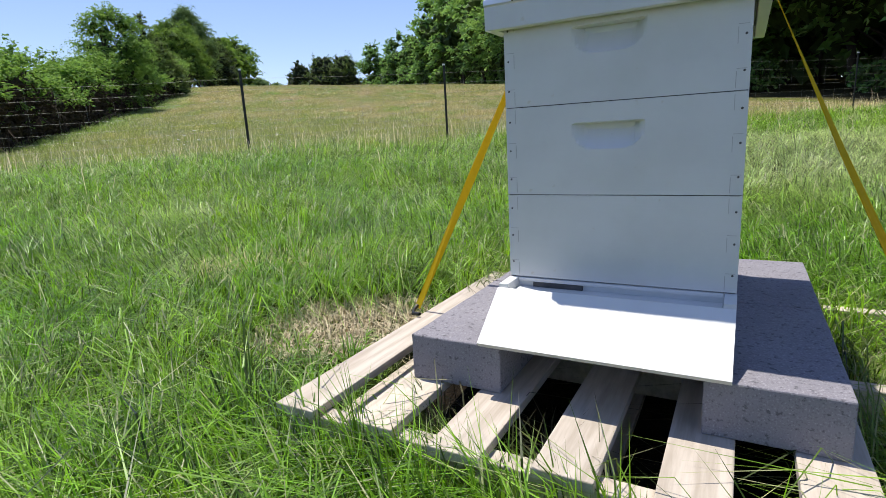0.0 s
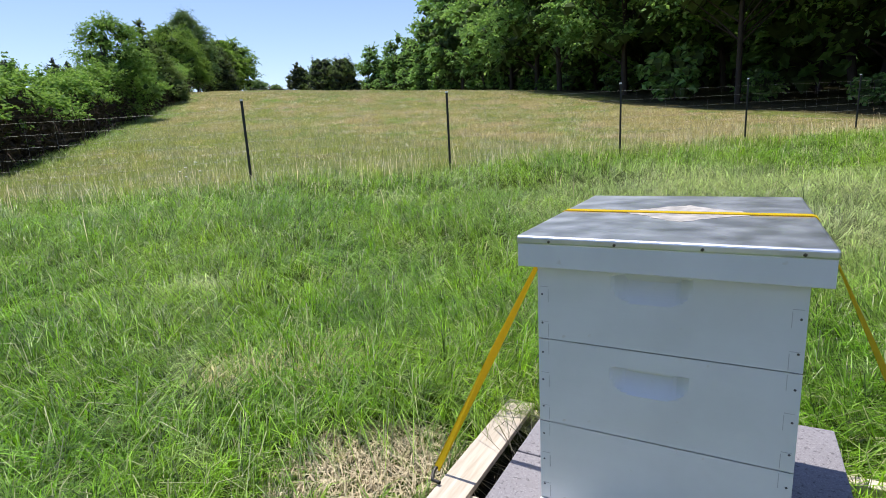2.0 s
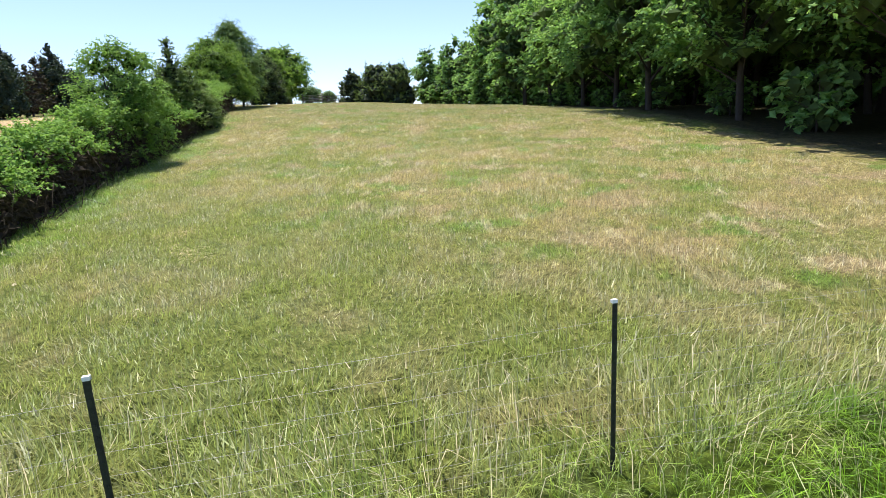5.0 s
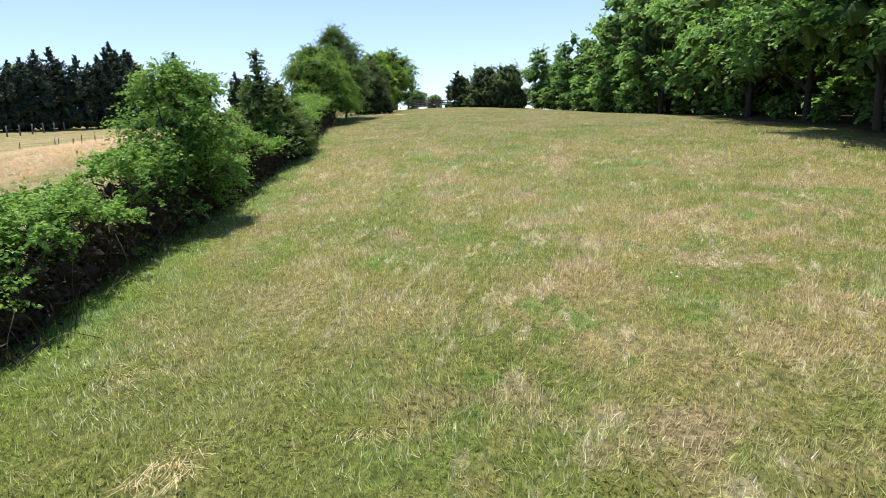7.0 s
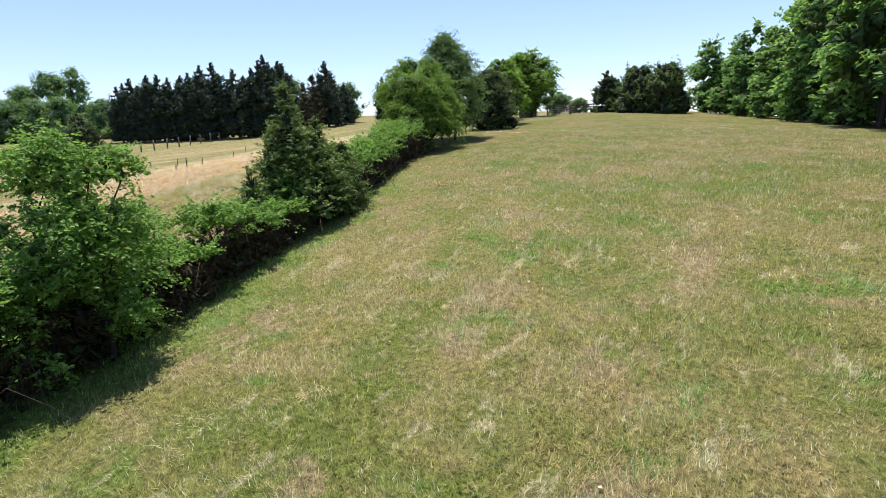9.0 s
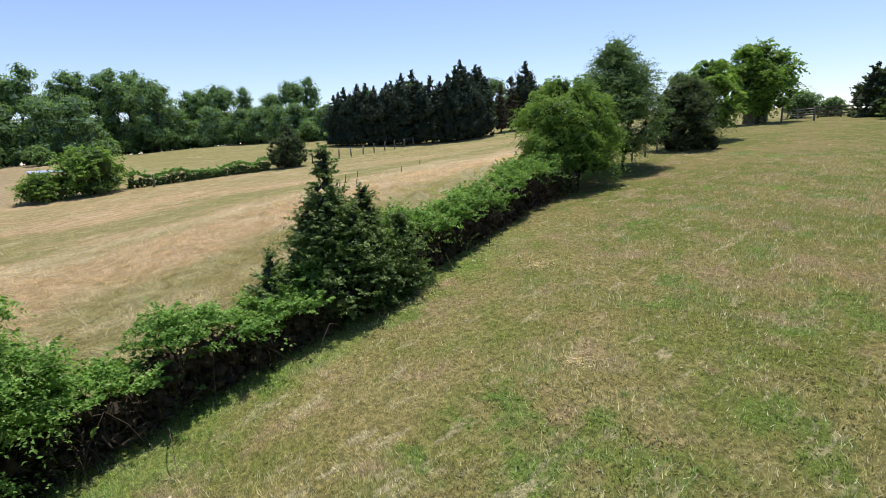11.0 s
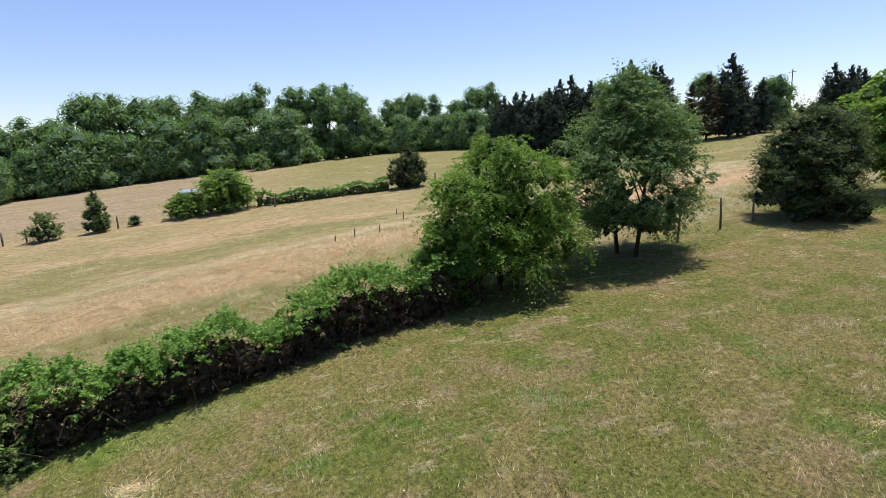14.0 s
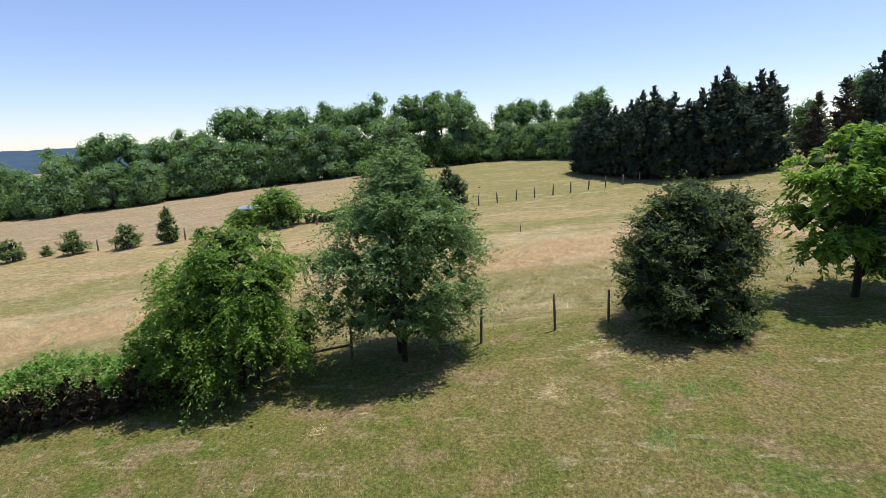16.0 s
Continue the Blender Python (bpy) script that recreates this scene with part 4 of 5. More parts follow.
for i, (x, y, k) in enumerate(((-88, 106, 0.75), (-84, 113, 0.7), (-93, 120, 0.8), (-101, 112, 0.85), (-96, 101, 0.7), (-108, 82, 0.8), (-104, 90, 0.75), (-112, 96, 0.9), (-72, 124, 0.7), (-64, 128, 0.7), (-90, 92, 0.6), (-99, 80, 0.6))):
    again((far_b, far_a)[i % 2], x, y, 77 * i, 0.85 * k)

# bushes and shrubs along the second fence
tagged(stand(bough_tree("bush", R, 4.6, 3.2, 0.05, 70, 0.85, 9000, 0.24, MAT_SHADE, "dome", 4, 0.08, 0.8, 0.5, 0.5, 0.3, 0.6, rag=0.2), -64.0, 28.3), "large rounded dark green bush on the far fence line", "bush")
tagged(stand(bough_tree("bush", R, 2.7, 2.3, 0.05, 45, 0.7, 5000, 0.22, MAT_SHADE, "dome", 4, 0.05, 0.8, 0.5, 0.5, 0.3, 0.6, rag=0.2), -63.4, 24.6), "low dark green bush beside the big bush", "bush")
tagged(stand(bough_tree("young_cedar", R, 4.2, 1.4, 0.05, 90, 0.34, 9000, 0.14, MAT_WILD, "plume", 1, 0.08, 1.2, 0.75, 0.36, -0.2, 1.6, rag=0.1), -60.3, 17.0), "young cone-shaped cedar on the far fence line", "tree")
tagged(stand(bough_tree("cedar_bush", R, 5.0, 2.4, 0.05, 110, 0.5, 11000, 0.17, MAT_CEDAR, "plume", 1, 0.12, 1.0, 0.75, 0.36, -0.2, 1.4, rag=0.12), -65.4, 48.3), "dark cedar bush on the far fence line", "tree")
small = bough_tree("round_shrub", R, 2.8, 1.65, 0.05, 45, 0.5, 4000, 0.18, MAT_WILD, "dome", 3, 0.05, 0.9, 0.5, 0.45, 0.0, 1.0, rag=0.25)
tagged(stand(small, -58.5, 13.2), "small round dark green shrub in dry grass", "shrub", "fence line shrubs")
for x, y, s in ((-58.0, 7.2, 0.95), (-56.5, 0.6, 0.9), (-58.2, 3.6, 0.45), (-61.6, 20.0, 0.4), (-57.0, -4.0, 0.9)):
    again(small, x, y, x * 40, s)


def vine_bank(name, line, height, width, per_metre, leaf, mat, rng, stems=3.0, dense=16.0):
    """A fence drowned in vines: leaves heaped along a line, dead stems below."""
    root = new(name)
    pts = np.array(line, float)
    seg = np.linalg.norm(np.diff(pts, axis=0), axis=1)
    cum = np.concatenate([[0], np.cumsum(seg)])
    total = cum[-1]
    m = int(total * dense)
    s = (np.arange(m) + rng.random(m)) / m * total
    cx, cy = np.interp(s, cum, pts[:, 0]), np.interp(s, cum, pts[:, 1])
    run = np.hypot(np.gradient(pts[:, 0]), np.gradient(pts[:, 1]))
    tx, ty = np.interp(s, cum, np.gradient(pts[:, 0]) / run), np.interp(s, cum, np.gradient(pts[:, 1]) / run)
    heap = np.floor(s / 0.38 + 0.6 * np.sin(s * 2.3))
    heap_h = np.mod(np.sin(heap * 12.9898 + 4.1) * 43758.5453, 1.0) - 0.5
    heap_o = np.mod(np.sin(heap * 78.233 + 1.7) * 24634.6345, 1.0) - 0.5
    lump = 0.78 + 0.24 * np.sin(s * 0.9 + 1) * np.sin(s * 0.37 + 2) + 0.14 * np.sin(s * 1.9 + np.sin(s)) + 0.19 * heap_h + 0.08 * rng.random(m)
    a = (0.17 + 0.73 * rng.random(m)) * np.pi
    deep = 0.55 + 0.45 * rng.random(m) ** 0.5
    off = np.cos(a) * width * 0.52 * deep + heap_o * width * 0.22
    zz = height * lump * (0.70 + 0.30 * np.sin(a) ** 0.7 * deep) - 0.3 * height * np.clip(np.sin(s * 1.3) * np.sin(s * 3.1 + 1), 0, 1) * (np.abs(np.cos(a)) > 0.6) * rng.random(m)
    low = rng.random(m) < 0.08
    zz = np.where(low, height * 0.6 * rng.random(m) + 0.1, zz)
    c = np.stack([cx + ty * off, cy - tx * off, ground(cx + ty * off, cy - tx * off) + zz], 1)
    sway = np.stack([ty * np.cos(a) * 0.8, -tx * np.cos(a) * 0.8, np.sin(a) * 0.7 + 0.35], 1)
    way = unit(sway + rng.normal(size=c.shape) * 0.45)
    size = (0.22 + 0.28 * rng.random(m)) * height / 1.75
    long = rng.random(m) < 0.05
    size = np.where(long, size * (1.8 + 1.2 * rng.random(m)), size)
    p, nrm, along = spray_leaves(rng, c, way, size, int(per_metre / dense), 0.3)
    k = 0.6 + 0.8 * rng.random(len(p))
    adopt(new("foliage", leaves_mesh("foliage", p, nrm, along, leaf * k, leaf * 0.66 * k, mat)), root)
    def inside(k, across, low, high):
        """Places within the body of the bank."""
        u = rng.random(k) * total
        hx, hy = np.interp(u, cum, pts[:, 0]), np.interp(u, cum, pts[:, 1])
        sx, sy = np.interp(u, cum, np.gradient(pts[:, 1]) / run), -np.interp(u, cum, np.gradient(pts[:, 0]) / run)
        o = (rng.random(k) - 0.5) * width * across
        top = 0.76 + 0.24 * np.sin(u * 0.9 + 1) * np.sin(u * 0.37 + 2) + 0.14 * np.sin(u * 1.9 + np.sin(u))
        hx, hy = hx + sx * o, hy + sy * o
        return np.stack([hx, hy, ground(hx, hy) + height * top * (low + (high - low) * rng.random(k))], 1)

    # dark cores stand in for the shade deep in the bank
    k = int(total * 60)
    shade_hearts(root, inside(k, 0.62, 0.05, 0.72), width * (0.05 + 0.06 * rng.random(k)), MAT_TANGLE_SHADE if stems > 1 else MAT_INNER_SHADE, "dark cores for the shade inside the bank")
    k = int(total * stems * 120)
    p = inside(k, 1.0, 0.0, 0.86)
    way = unit(rng.normal(size=(k, 3)) * np.array([1, 1, 0.9]))
    size = (0.14 + 0.30 * rng.random(k)) * height / 2
    dry = leaves_mesh("dry_tangle", p, rng.normal(size=(k, 3)), way, size, 0.018 + 0.05 * rng.random(k) ** 3, MAT_TANGLE_SHADE)
    tagged(adopt(new("dry_tangle", dry), root), "dark brown tangle of dead vines", kind="stuff")
    lines = []
    for i in range(int(total * stems)):
        u = rng.random() * total
        x, y = np.interp(u, cum, pts[:, 0]), np.interp(u, cum, pts[:, 1])
        dx, dy = rng.normal(size=2) * 0.45
        h = height * (0.2 + 0.38 * rng.random())
        g = gz(x, y)
        ox, oy = (rng.random() - 0.42) * width * 1.15, (rng.random() - 0.5) * 0.4
        lines.append(([(x + ox, y + oy, g - 0.05), (x + ox + dx * 0.5, y + oy + dy * 0.5, g + h * 0.6), (x + ox + dx, y + oy + dy, g + h), (x + ox + dx * 1.5, y + oy + dy * 1.5, g + h * 0.55), (x + ox + dx * 1.7, y + oy + dy * 1.7, g + h * 0.2)], np.array([0.012, 0.009, 0.006, 0.005, 0.003])))
    tagged(tubes("stem_tangle", lines, MAT_STEM, root, 4), "thin brown tangled stems", kind="stuff")
    return root


HEDGE = ((-8.3, 8.0), (-9.2, 11.0), (-10.9, 15.5), (-12.6, 20.2), (-14.0, 26.0), (-15.4, 31.0), (-16.2, 34.2), (-17.5, 37.7), (-19.0, 41.2), (-20.0, 45.0))
tagged(vine_bank("hedge", HEDGE, 1.86, 1.75, 3500, 0.080, MAT_VINE, R, 5.0, 110.0), "long bank of bright green vines drowning an old fence", "hedge")
tagged(vine_bank("far_hedge", ((-64.8, 31.5), (-65.2, 38), (-65.4, 46)), 1.3, 1.6, 420, 0.24, MAT_WOODLAND, R, 0.5, 22.0), "low dark green hedge on the far fence line", "hedge")


# ---- grass ----
def blades(name, x, y, height, width, rng, mat, lean=0.45, fine=True, tuft=0.0, flat=0.0, stray=1.1):
    """Bent grass blades, each an island of two or three faces."""
    n = len(x)
    if tuft:
        # blades drawn in towards the heart of each tuft
        ci, cj = np.floor(x / tuft), np.floor(y / tuft)
        hx = np.mod(np.sin(ci * 12.9898 + cj * 78.233) * 43758.5453, 1.0)
        hy = np.mod(np.sin(ci * 39.346 + cj * 11.135) * 24634.6345, 1.0)
        pull = 0.35 + 0.4 * np.mod(hx * 7.1 + hy * 3.3, 1.0)
        x = x + pull * ((ci + 0.15 + 0.7 * hx) * tuft - x)
        y = y + pull * ((cj + 0.15 + 0.7 * hy) * tuft - y)
        height = height * (0.7 + 0.6 * np.mod(hx * 5.3 + hy * 9.7, 1.0))
    z = ground(x, y) - 0.01
    a = 2.2 * np.sin(x * 1.7 + 2.1 * np.sin(y * 0.9)) + 2.2 * np.sin(y * 2.1 + 1.3 * np.sin(x * 1.2 + 1)) + rng.normal(size=n) * stray
    d = np.stack([np.cos(a), np.sin(a), np.zeros(n)], 1)
    b = a + np.pi / 2 + rng.normal(size=n) * 0.5
    w = np.stack([np.cos(b), np.sin(b), np.zeros(n)], 1) * (width * (0.6 + 0.8 * rng.random(n)))[:, None] * 0.5
    foot = np.stack([x, y, z], 1)
    ln = (lean * (flat + (1 - flat) * rng.random(n) ** 1.3))[:, None]
    h = height[:, None]
    upz = np.array([[0, 0, 1.0]])
    mid = foot + upz * h * 0.58 + d * h * ln * 0.35
    tip = foot + upz * h * (1.0 - 0.55 * ln) + d * h * ln * 1.25
    if fine:
        v = np.stack([foot - w, foot + w, mid + w * 0.8, mid - w * 0.8, tip], 1).reshape(-1, 3)
        k = np.arange(n)[:, None] * 5
        return new(name, mesh(name, v, tris=k + np.array([[3, 2, 4]]), quads=k + np.array([[0, 1, 2, 3]]), mat=mat))
    if fine is None:
        v = np.stack([foot - w, foot + w, tip], 1).reshape(-1, 3)
        return new(name, mesh(name, v, tris=np.arange(3 * n).reshape(-1, 3), mat=mat))
    v = np.stack([foot, mid + w * 0.8, mid - w * 0.8, tip], 1).reshape(-1, 3)
    k = np.arange(n)[:, None] * 4
    return new(name, mesh(name, v, tris=np.concatenate([k + np.array([[0, 1, 2]]), k + np.array([[2, 1, 3]])], 1), mat=mat))


def scatter(rng, x0, x1, y0, y1, per_m2, keep=None):
    n = int((x1 - x0) * (y1 - y0) * per_m2)
    x, y = x0 + (x1 - x0) * rng.random(n), y0 + (y1 - y0) * rng.random(n)
    if keep is not None:
        ok = keep(x, y)
        x, y = x[ok], y[ok]
    return x, y


HIVE = pose(0.1376, 1.0773, 0.0, 0, 0, -29.5)
HC, HS = math.cos(radians(-29.5)), math.sin(radians(-29.5))


def hive_local(x, y):
    dx, dy = x - 0.1376, y - 1.0773
    return HC * dx + HS * dy, -HS * dx + HC * dy


def fence_side(x, y):
    return -0.29 * x + 0.957 * y - 8.15


def patchy(x, y, f=1.0):
    return 0.5 + 0.25 * np.sin(x * 2.1 * f + 1.7 * np.sin(y * 1.3 * f)) + 0.25 * np.sin(y * 2.7 * f + 1.1 * np.sin(x * 1.9 * f + 2))


def lush_ok(x, y):
    u, v = hive_local(x, y)
    slot = (np.mod(u + 0.345, 0.169) > 0.1) & (v < -0.17) & (np.sin(u * 9 + 1) > -0.3)
    clear = ~((u > -0.35) & (u < 0.60) & (v > -0.352) & (v < 0.70)) | slot
    dry = ((x + 0.3) / 0.27) ** 2 + ((y - 1.6) / 0.22) ** 2 > 0.8 + 0.5 * np.sin(x * 23) * np.sin(y * 29)
    return clear & dry & (fence_side(x, y) < 0.3)


def lush_patch(name, areas, fine, tuft, label):
    xs, ys = [], []
    for x0, x1, y0, y1, dens in areas:
        x, y = scatter(R, x0, x1, y0, y1, dens, lush_ok)
        xs.append(x), ys.append(y)
    x, y = np.concatenate(xs), np.concatenate(ys)
    dist = np.hypot(x, y)
    u, v = hive_local(x, y)
    by_pallet = (u > -0.6) & (u < 0.9) & (v < -0.3) & (v > -0.75) & (R.random(len(x)) < 0.6)
    tall = (0.09 + 0.10 * patchy(x, y) + 0.13 * R.random(len(x)) ** 2.5) * np.clip(0.8 + dist * 0.05, 0.8, 1.15) + 0.13 * by_pallet * R.random(len(x))
    tall = tall * np.where(((x + 0.24) / 0.45) ** 2 + ((y - 1.45) / 0.36) ** 2 < 1, 0.5, 1.0)
    tagged(blades(name, x, y, tall, 0.0029 + 0.00038 * dist, R, MAT_BLADE, 2.0, fine, tuft, 0.12), label, "grass", kind="stuff")


lush_patch("lush_grass", ((-1.9, 1.9, 0.2, 2.2, 8200), (-2.6, 2.6, 2.2, 3.4, 5600), (-2.6, -1.9, 1.0, 2.2, 5600), (1.9, 2.6, 1.0, 2.2, 5600)), True, 0.10, "long lush green grass round the hive with some dry blades")
u, v = -0.25 + 1.0 * R.random(3400), -0.335 - 0.16 * R.random(3400) ** 1.3
keep = np.sin(u * 11 + 1) + np.sin(u * 29) > -0.9
u, v = u[keep], v[keep]
front = blades("pallet_edge_grass", 0.1376 + HC * u - HS * v, 1.0773 + HS * u + HC * v, 0.10 + 0.16 * R.random(len(u)) ** 1.5, np.full(len(u), 0.0036), R, MAT_BLADE, 1.5, True, 0.06)
tagged(front, "green grass growing over the front edge of the pallet", "grass", kind="stuff")
lush_patch("meadow_grass", ((-5.5, 6.0, 3.4, 6.4, 2700), (-9.0, 12.0, 6.4, 13.0, 850), (-9.0, -5.5, 3.0, 6.4, 600), (-5.5, -2.6, 1.0, 3.4, 1700), (2.6, 5.5, 1.5, 3.4, 1700), (6.0, 11.0, 4.0, 6.4, 600)), False, 0.16, "long green meadow grass up to the wire fence")


def field_ok(x, y):
    way = np.hypot(x + 3.0, np.maximum(y - 54, 0) + np.maximum(9 - y, 0))
    return (fence_side(x, y) > 0.1) & (x + 0.284 * y > -6.9) & (x < 13.5 - 0.2 * y) & (R.random(len(x)) < np.clip(1.45 - way / 10, 0, 1))


x1, y1 = scatter(R, -15, 12, 6, 30, 900, field_ok)
x2, y2 = scatter(R, -24, 9, 30, 76, 360, field_ok)
x, y = np.concatenate([x1, x2]), np.concatenate([y1, y2])
near_fence = np.clip(1.4 - fence_side(x, y) * 0.6, 0, 1)
mown = blades("mown_grass", x, y, 0.05 + 0.07 * patchy(x, y, 0.6) + 0.08 * R.random(len(x)) ** 2 + 0.22 * near_fence * R.random(len(x)), np.where(y > 30, 0.019, 0.0125), R, MAT_MOWN, 1.0, None, 0.0, 0.05)
tagged(mown, "short mown field grass, olive and straw coloured", "grass", kind="stuff")


def patch_blades(name, spots, per_m2, low, high, width, mat, lean, flat, label):
    """Blades gathered in uneven round patches: each spot is x, y, radius."""
    xs, ys = [], []
    for px, py, pr in spots:
        n = int(per_m2 * math.pi * pr * pr)
        a, r = R.random(n) * 2 * np.pi, 1.3 * pr * R.random(n) ** 0.6
        r = r * (0.75 + 0.35 * np.sin(a * 2 + px * 5) + 0.2 * np.sin(a * 5 + py * 3))
        xs.append(px + r * np.cos(a)), ys.append(py + r * np.sin(a))
    x, y = np.concatenate(xs), np.concatenate(ys)
    ob = blades(name, x, y, low + (high - low) * R.random(len(x)), np.full(len(x), width), R, mat, lean, None, 0.0, flat, 0.7)
    return tagged(ob, label, "grass", kind="stuff")


FRESH = ((-6.0, 31.8, 0.7), (-7.3, 27.0, 0.8), (-11.9, 25.5, 1.0), (-3.2, 26.6, 0.9), (-3.8, 24.9, 0.8), (-1.3, 30.9, 1.0), (-9.4, 32.3, 0.7), (-13.0, 26.7, 0.7), (0.9, 24.9, 1.0), (-10.6, 17.9, 1.1), (-1.1, 19.4, 0.9), (-1.6, 20.6, 0.6), (-3.3, 25.8, 0.6), (-9.2, 31.3, 0.9), (-9.0, 40.2, 0.9), (-9.4, 37.2, 0.6), (-13.4, 44.8, 0.6), (-13.5, 41.8, 0.6), (-9.4, 40.8, 0.6), (-14.9, 48.3, 0.8), (-13.2, 44.6, 0.7), (-12.7, 49.9, 0.9), (-18.8, 59.8, 0.9), (-16.5, 58.6, 0.9))
patch_blades("green_tufts", FRESH, 240, 0.07, 0.17, 0.012, MAT_FRESH, 1.0, 0.1, "fresh green tufts standing in the mown field")
WISPS = ((-8.4, 16.5, 0.4), (-6.7, 15.2, 0.45), (-4.9, 16.0, 0.25), (-7.5, 19.9, 0.3), (-8.6, 20.5, 0.3), (-5.9, 13.9, 0.6), (-11.7, 28.3, 0.3), (-8.4, 24.4, 0.35), (-9.3, 22.9, 0.4), (-13.4, 36.7, 0.6), (-8.9, 33.1, 0.5), (-14.6, 33.3, 0.5), (-14.2, 26.7, 0.35), (-13.2, 36.4, 0.35), (-14.3, 32.4, 0.4), (-13.9, 42.2, 0.45), (-19.0, 56.3, 0.6), (-21.5, 57.9, 0.8), (-22.0, 58.3, 0.6), (-20.5, 59.5, 0.6), (-10.5, 50.0, 0.3), (-17.6, 50.0, 0.25))
patch_blades("straw_wisps", WISPS, 380, 0.08, 0.22, 0.010, MAT_WISP, 1.75, 0.8, "pale wisps of cut straw lying on the mown field")
LAID = ((-0.65, 2.74, 0.42), (-0.2, 2.35, 0.3), (-1.1, 2.6, 0.3), (2.4, 3.7, 0.7), (3.6, 5.2, 0.8), (1.1, 2.5, 0.4), (1.65, 3.05, 0.6), (0.2, 2.75, 0.35), (-1.8, 5.2, 0.35), (5.2, 7.6, 1.0), (0.9, 4.4, 0.4))
patch_blades("laid_grass", LAID, 900, 0.12, 0.24, 0.0055, MAT_LAID, 1.9, 0.7, "pale dry flattened grass behind the hive, its sheen in the colour")

x, y = scatter(R, -46, -11, 14, 74, 230, lambda x, y: (x + 0.284 * y < -9.3) & (R.random(len(x)) < np.clip(1.5 + (x + 0.284 * y + 9.3) / 14, 0.06, 1)))
hay = blades("hay_grass", x, y, 0.22 + 0.26 * R.random(len(x)), np.full(len(x), 0.012), R, MAT_HAYBLADE, 1.7, None, 0.0, 0.3, 0.5)
tagged(hay, "tall ripe hay grass, straw and pinkish tan", "grass", kind="stuff")

x, y = scatter(R, -12, 13, 2.5, 14, 30, lambda x, y: (np.abs(fence_side(x, y) - 0.1) < 1.3 * R.random(len(x)) ** 0.5 + 0.1) | ((fence_side(x, y) < 0) & (fence_side(x, y) > -4.5) & (R.random(len(x)) < 0.08)))
stalk = blades("seed_stalks", x, y, 0.20 + 0.28 * R.random(len(x)), np.full(len(x), 0.005), R, MAT_WISP, 0.8)
tagged(stalk, "thin dry seed stalks standing along the wire fence", "grass", kind="stuff")
t = R.random(1500) * 2 * np.pi
r = np.sqrt(R.random(1500)) * 0.3
x, y = 0.72 + r * np.cos(t) * 1.4, 2.3 + r * np.sin(t) * 0.8
straw = blades("dead_grass_patch", x, y, 0.05 + 0.08 * R.random(1500), np.full(1500, 0.004), R, MAT_THATCH, 2.2)
tagged(straw, "thin dead straw in the grass behind the hive", "grass", kind="stuff")
t = R.random(1400) * 2 * np.pi
r = np.sqrt(R.random(1400)) * 0.3
x, y = -0.70 + r * np.cos(t) * 1.3, 2.34 + r * np.sin(t) * 0.7
straw = blades("dead_grass_patch", x, y, 0.05 + 0.10 * R.random(1400), np.full(1400, 0.0045), R, MAT_WISP, 2.2)
tagged(straw, "matted dead straw showing through the grass", "grass", kind="stuff")
t = R.random(2600) * 2 * np.pi
r = np.sqrt(R.random(2600)) * 0.24
x, y = -0.30 + r * np.cos(t) * 1.3, 1.60 + r * np.sin(t) * 1.05
straw = blades("dead_grass_patch", x, y, 0.03 + 0.05 * R.random(2600), np.full(2600, 0.004), R, MAT_THATCH, 2.2)
tagged(straw, "patch of dead straw-coloured grass beside the pallet", "grass", kind="stuff")


# ---- wire fence ----
def post(parent, x, y, h=1.2):
    g = gz(x, y)
    bm = box(-0.018, 0.018, -0.003, 0.003, -0.3, h, 0.001)
    box(-0.003, 0.003, -0.003, 0.022, -0.3, h, 0.001, bm)
    for i in range(14):
        box(-0.006, 0.006, -0.009, -0.003, 0.15 + i * 0.07, 0.165 + i * 0.07, 0, bm)
    p = part("post", bm, MAT_POST, parent)
    p.location = (x, y, g)
    p.rotation_euler = (0, 0, radians(22))
    t = part("post_tip", box(-0.0185, 0.0185, -0.0035, 0.0225, h - 0.022, h + 0.002, 0.001), MAT_TIP, p, "white painted post tip")
    return p


fence = new("wire_fence")
POSTS = [(-11.5, 4.5), (-8.6, 5.6), (-5.65, 6.7), (-2.66, 7.75), (0.17, 8.7), (3.1, 9.4), (5.75, 10.3), (8.6, 11.3), (11.5, 12.3), (14.4, 13.3)]
for px, py in POSTS:
    post(fence, px, py)
HEIGHTS = (0.12, 0.2, 0.29, 0.39, 0.5, 0.63, 0.77, 0.92, 1.07)
for h in HEIGHTS:
    pts = []
    for (xa, ya), (xb, yb) in zip(POSTS, POSTS[1:]):
        for u in (0, 0.5):
            pts.append((xa + (xb - xa) * u, ya + (yb - ya) * u, gz(xa, ya) + (gz(xb, yb) - gz(xa, ya)) * u + h - 0.01 * (u > 0)))
    pts.append((*POSTS[-1], gz(*POSTS[-1]) + h))
    tubes("wire", [(pts, 0.0011)], MAT_WIRE, fence, 4)
stays = []
for (xa, ya), (xb, yb) in zip(POSTS, POSTS[1:]):
    n = int(math.hypot(xb - xa, yb - ya) / 0.3)
    for i in range(1, n):
        u = i / n
        g = gz(xa, ya) + (gz(xb, yb) - gz(xa, ya)) * u
        x, y = xa + (xb - xa) * u, ya + (yb - ya) * u
        stays.append(([(x, y, g + 0.12), (x, y, g + 1.07)], 0.0009))
tagged(tubes("wire_mesh", stays, MAT_WIRE, fence, 3), kind="stuff")
tagged(fence, "woven wire fence on dark steel posts across the meadow", "fence")


